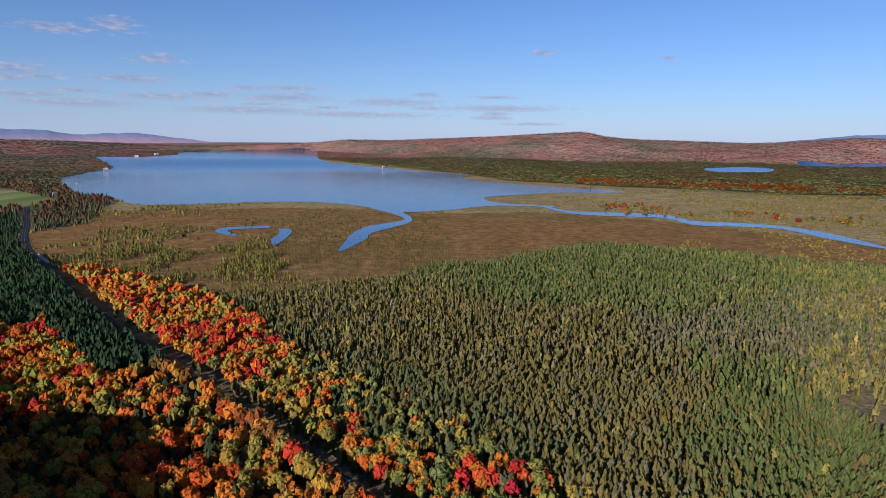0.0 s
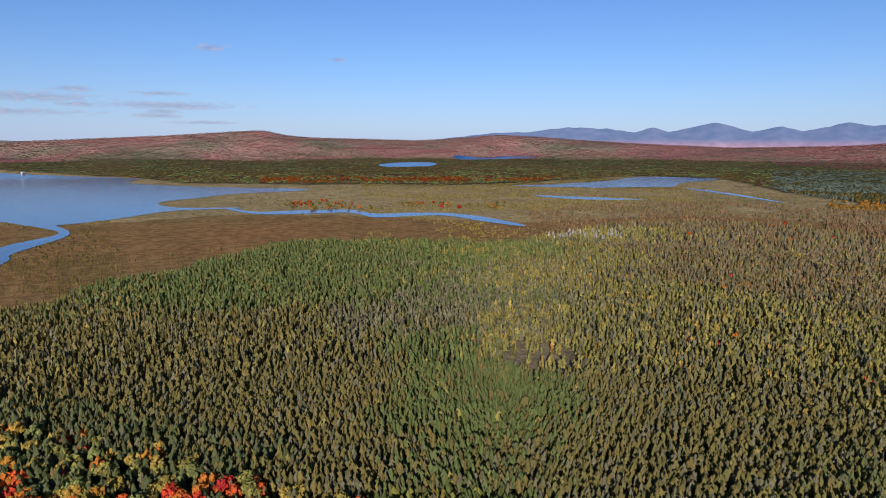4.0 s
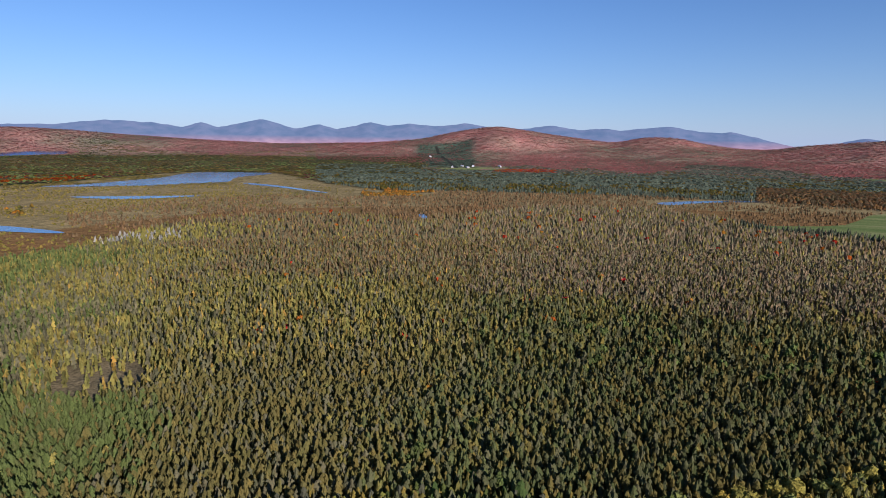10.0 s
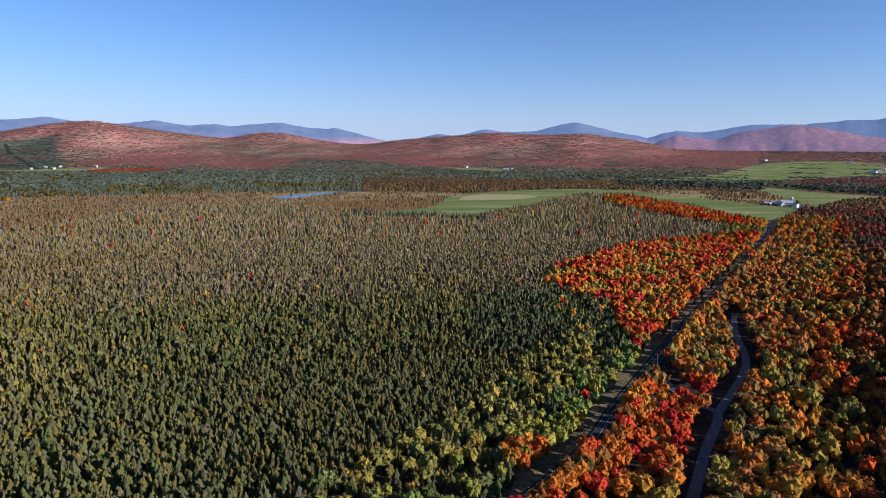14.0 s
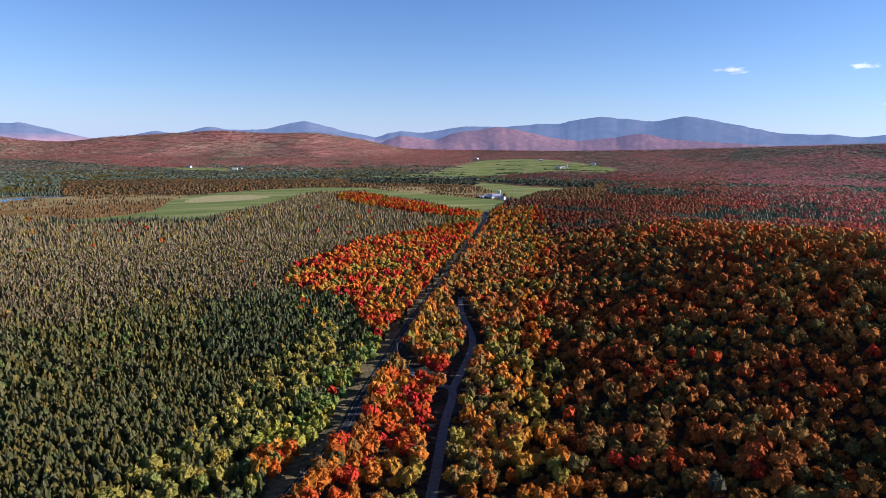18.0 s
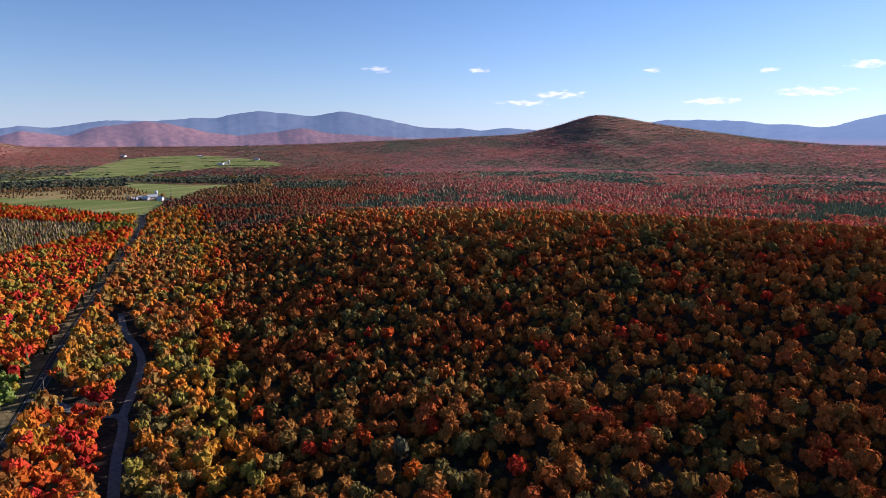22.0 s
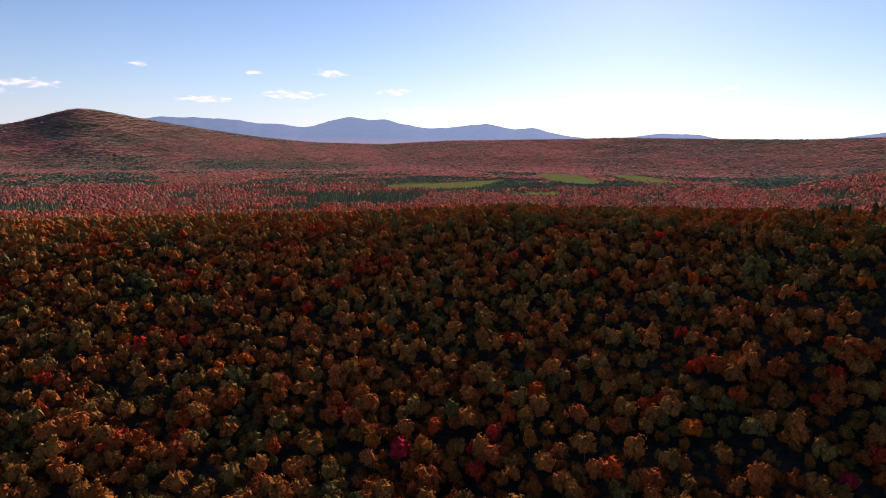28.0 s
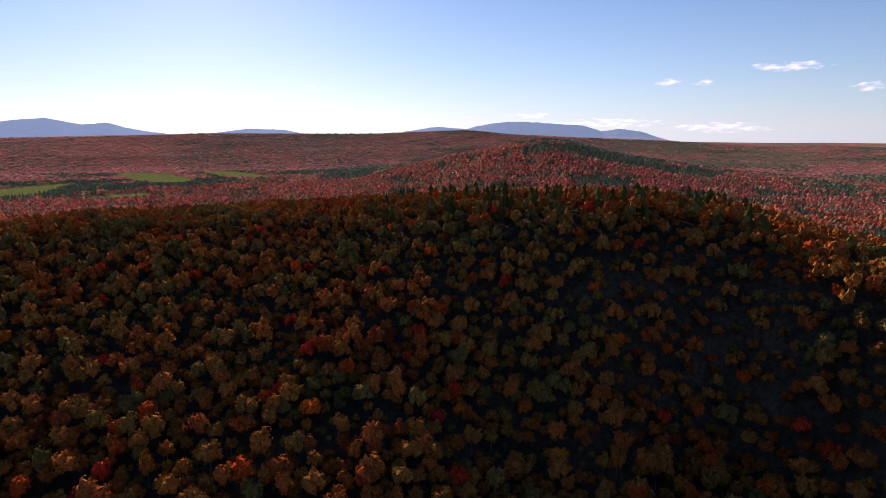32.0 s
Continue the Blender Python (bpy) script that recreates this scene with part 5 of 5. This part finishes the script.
house("farm_shed", 130.6, 1348, 50, 7, 5, 3, 2, GREY_BOARD, RED_ROOF, "small grey shed with a brown roof", "shed")
house("farm_shed", 128.6, 1385, 15, 8, 6, 3, 2, WHITE_BOARD, GREY_ROOF, "small white farm shed in a green field", "shed")
for az, r, tn, w, wall in ((68.2, 2600, 15, 22, GREY_BOARD), (69.1, 2640, 70, 18, GREY_BOARD), (69.6, 2600, 40, 30, GREY_BOARD), (70.1, 2655, 5, 20, WHITE_BOARD), (72.5, 2635, 50, 22, GREY_BOARD),
                           (103.5, 2540, 20, 22, WHITE_BOARD), (107.1, 2450, 60, 26, WHITE_BOARD), (107.6, 2470, 10, 18, GREY_BOARD), (135.8, 2715, 20, 30, WHITE_BOARD), (136.2, 2735, 70, 26, GREY_BOARD),
                           (128.4, 3150, 0, 36, WHITE_BOARD), (138.8, 2900, 30, 28, WHITE_BOARD), (134.2, 3100, 60, 26, GREY_BOARD), (66.2, 3080, 30, 26, GREY_BOARD)):
    house("farmhouse", az, r, tn, w * 0.7, w * 0.36, 5, 3, wall, GREY_ROOF, "far pale farm building beside open fields")
house("lake_house", -28.3, 2500, 30, 15, 8, 5, 3, GREY_BOARD, GREY_ROOF, "pale grey house on the wooded lake shore")
house("lake_house", -31.9, 1492, 60, 12, 8, 4, 3, WHITE_BOARD, GREY_ROOF, "white house among trees beside a green field")
house("lake_house", -26.0, 3085, 10, 17, 9, 5, 3, WHITE_BOARD, RED_ROOF, "white cottage on the far lake shore")
house("lake_house", -24.5, 3200, 50, 17, 9, 5, 3, WHITE_BOARD, GREY_ROOF, "white cottage on the far lake shore")
house("lake_house", -5.5, 2600, 50, 11, 7, 4, 3, GREY_BOARD, GREY_ROOF, "grey cottage on the wooded far shore")


def silo(az, r):
    p_ = xy(az, r)
    ob = tagged(new("silo"), "tall pale silo with a domed cap by the barn", "silo")
    ob.matrix_basis = pose(p_[0], p_[1], float(height(p_[0:1], p_[1:2])[0]))
    for nm, prof, mat in (("tank", [(3, 0), (3, 13)], CONCRETE), ("cap", [(3.15, 13), (2.9, 14.2), (1.8, 15.6), (0.1, 16)], WHITE_BOARD)):
        vs = [(math.cos(q) * rad_, math.sin(q) * rad_, z_) for rad_, z_ in prof for q in np.arange(14) * math.pi / 7]
        fs = [(k * 14 + q, k * 14 + (q + 1) % 14, k * 14 + 14 + (q + 1) % 14, k * 14 + 14 + q) for k in range(len(prof) - 1) for q in range(14)]
        part(nm, solid(vs, fs, mat, nm), ob)


silo(136.5, 2740)
silo(130.6, 1385)

# ---- road bridge over the creek ----
b0, b1 = xy(-32.75, 672), xy(-33.75, 752)
run = b1 - b0
span = float(np.hypot(*run))
bridge = tagged(new("road_bridge"), "concrete road bridge with pale side rails", "bridge")
bridge.matrix_basis = pose(b0[0], b0[1], 0.4, rz=math.degrees(math.atan2(run[1], run[0])))
part("deck", box(0, -5.2, -0.6, span, 5.2, 0.06, CONCRETE, "deck"), bridge)
for sgn in (-1, 1):
    part("kerb", box(0, sgn * 4.9 - 0.25, 0.06, span, sgn * 4.9 + 0.25, 0.4, CONCRETE, "kerb"), bridge)
    rail = part("rail", box(0, sgn * 4.9 - 0.12, 0.95, span, sgn * 4.9 + 0.12, 1.2, CONCRETE, "rail"), bridge)
    for k in range(14):
        part("post", box(k * span / 13 - 0.12, sgn * 4.9 - 0.1, 0.4, k * span / 13 + 0.12, sgn * 4.9 + 0.1, 0.95, CONCRETE, "post"), rail)

# ---- power line along the road ----
POLE_WOOD, GLASS_CAP = plain("weathered_pole", (0.2, 0.16, 0.12)), plain("insulator", (0.55, 0.55, 0.52), 0.3)
WIRE = plain("wire", (0.06, 0.06, 0.06), 0.5)


def round_post(rad0, rad1, tall_, mat, name, sides=8):
    vs = [(math.cos(q) * r_, math.sin(q) * r_, z_) for r_, z_ in ((rad0, -0.5), (rad1, tall_)) for q in np.arange(sides) * 2 * math.pi / sides]
    return solid(vs, [(q, (q + 1) % sides, sides + (q + 1) % sides, sides + q) for q in range(sides)] + [tuple(range(sides, 2 * sides))], mat, name)


def utility_pole(place, turn_):
    ob = tagged(new("utility_pole"), "tall weathered wooden power pole beside the road", "utility pole", "power poles")
    ob.matrix_basis = pose(*place, rz=turn_)
    part("shaft", round_post(0.17, 0.11, 11.0, POLE_WOOD, "shaft"), ob)
    arm = part("crossarm", box(-1.2, 0.1, 10.2, 1.2, 0.22, 10.36, POLE_WOOD, "crossarm"), ob)
    for x_ in (-1.05, 0.45, 1.05):
        part("insulator", box(x_ - 0.06, 0.1, 10.36, x_ + 0.06, 0.22, 10.6, GLASS_CAP, "insulator"), arm)
    return ob


seg_ = np.concatenate([[0], np.cumsum(np.hypot(*np.diff(ROAD, axis=0).T))])
poles = []
for d_ in np.arange(30.0, seg_[-1] - 30, 46.0):
    at_ = np.array([np.interp(d_, seg_, ROAD[:, k]) for k in (0, 1)])
    ahead = np.array([np.interp(d_ + 3, seg_, ROAD[:, k]) for k in (0, 1)]) - at_
    ahead /= np.hypot(*ahead)
    at_ = at_ + 5.2 * np.array((ahead[1], -ahead[0]))
    poles.append((Vector((at_[0], at_[1], float(height(at_[:1], at_[1:])[0]))), Vector((ahead[1], -ahead[0], 0)), math.degrees(math.atan2(ahead[1], ahead[0])) - 90))
for place, _, turn_ in poles:
    utility_pole(place, turn_)
for (pa, sa_, _), (pb, sb_, _) in zip(poles[:-1], poles[1:]):
    span_wire = tagged(new("overhead_wires"), "thin dark power wires sagging between wooden poles", "wires", "power wires")
    for off_ in (-1.05, 0.45, 1.05):
        a_, b_ = pa + sa_ * off_ + Vector((0, 0, 10.6)), pb + sb_ * off_ + Vector((0, 0, 10.6))
        line_ = [a_.lerp(b_, q) - Vector((0, 0, 0.9 * 4 * q * (1 - q))) for q in np.linspace(0, 1, 6)]
        vs = [p_ + w_ for p_ in line_ for w_ in (Vector((0, 0, 0.02)), sa_ * 0.02, sa_ * -0.02)]
        fs = [(3 * k + q, 3 * k + (q + 1) % 3, 3 * k + 3 + (q + 1) % 3, 3 * k + 3 + q) for k in range(5) for q in range(3)]
        part("wire", solid(vs, fs, WIRE, "wire"), span_wire)

# ---- moored boat ----
boat_at = xy(-30.4, 1850)
boat = tagged(new("boat"), "small white boat on blue lake water", "boat")
boat.matrix_basis = pose(boat_at[0], boat_at[1], 0.5, rz=40)
part("hull", solid([(-4, -1.2, 0.9), (2, -1.2, 0.9), (4.5, 0, 1.1), (2, 1.2, 0.9), (-4, 1.2, 0.9), (-4, -0.8, -0.1), (2, -0.8, -0.1), (3.8, 0, -0.1), (2, 0.8, -0.1), (-4, 0.8, -0.1)],
                   [(0, 1, 2, 3, 4), (0, 5, 6, 1), (1, 6, 7, 2), (2, 7, 8, 3), (3, 8, 9, 4), (4, 9, 5, 0)], WHITE_BOARD, "hull"), boat)
part("cabin", box(-1.5, -0.8, 0.9, 1.2, 0.8, 2.2, WHITE_BOARD, "cabin"), boat)
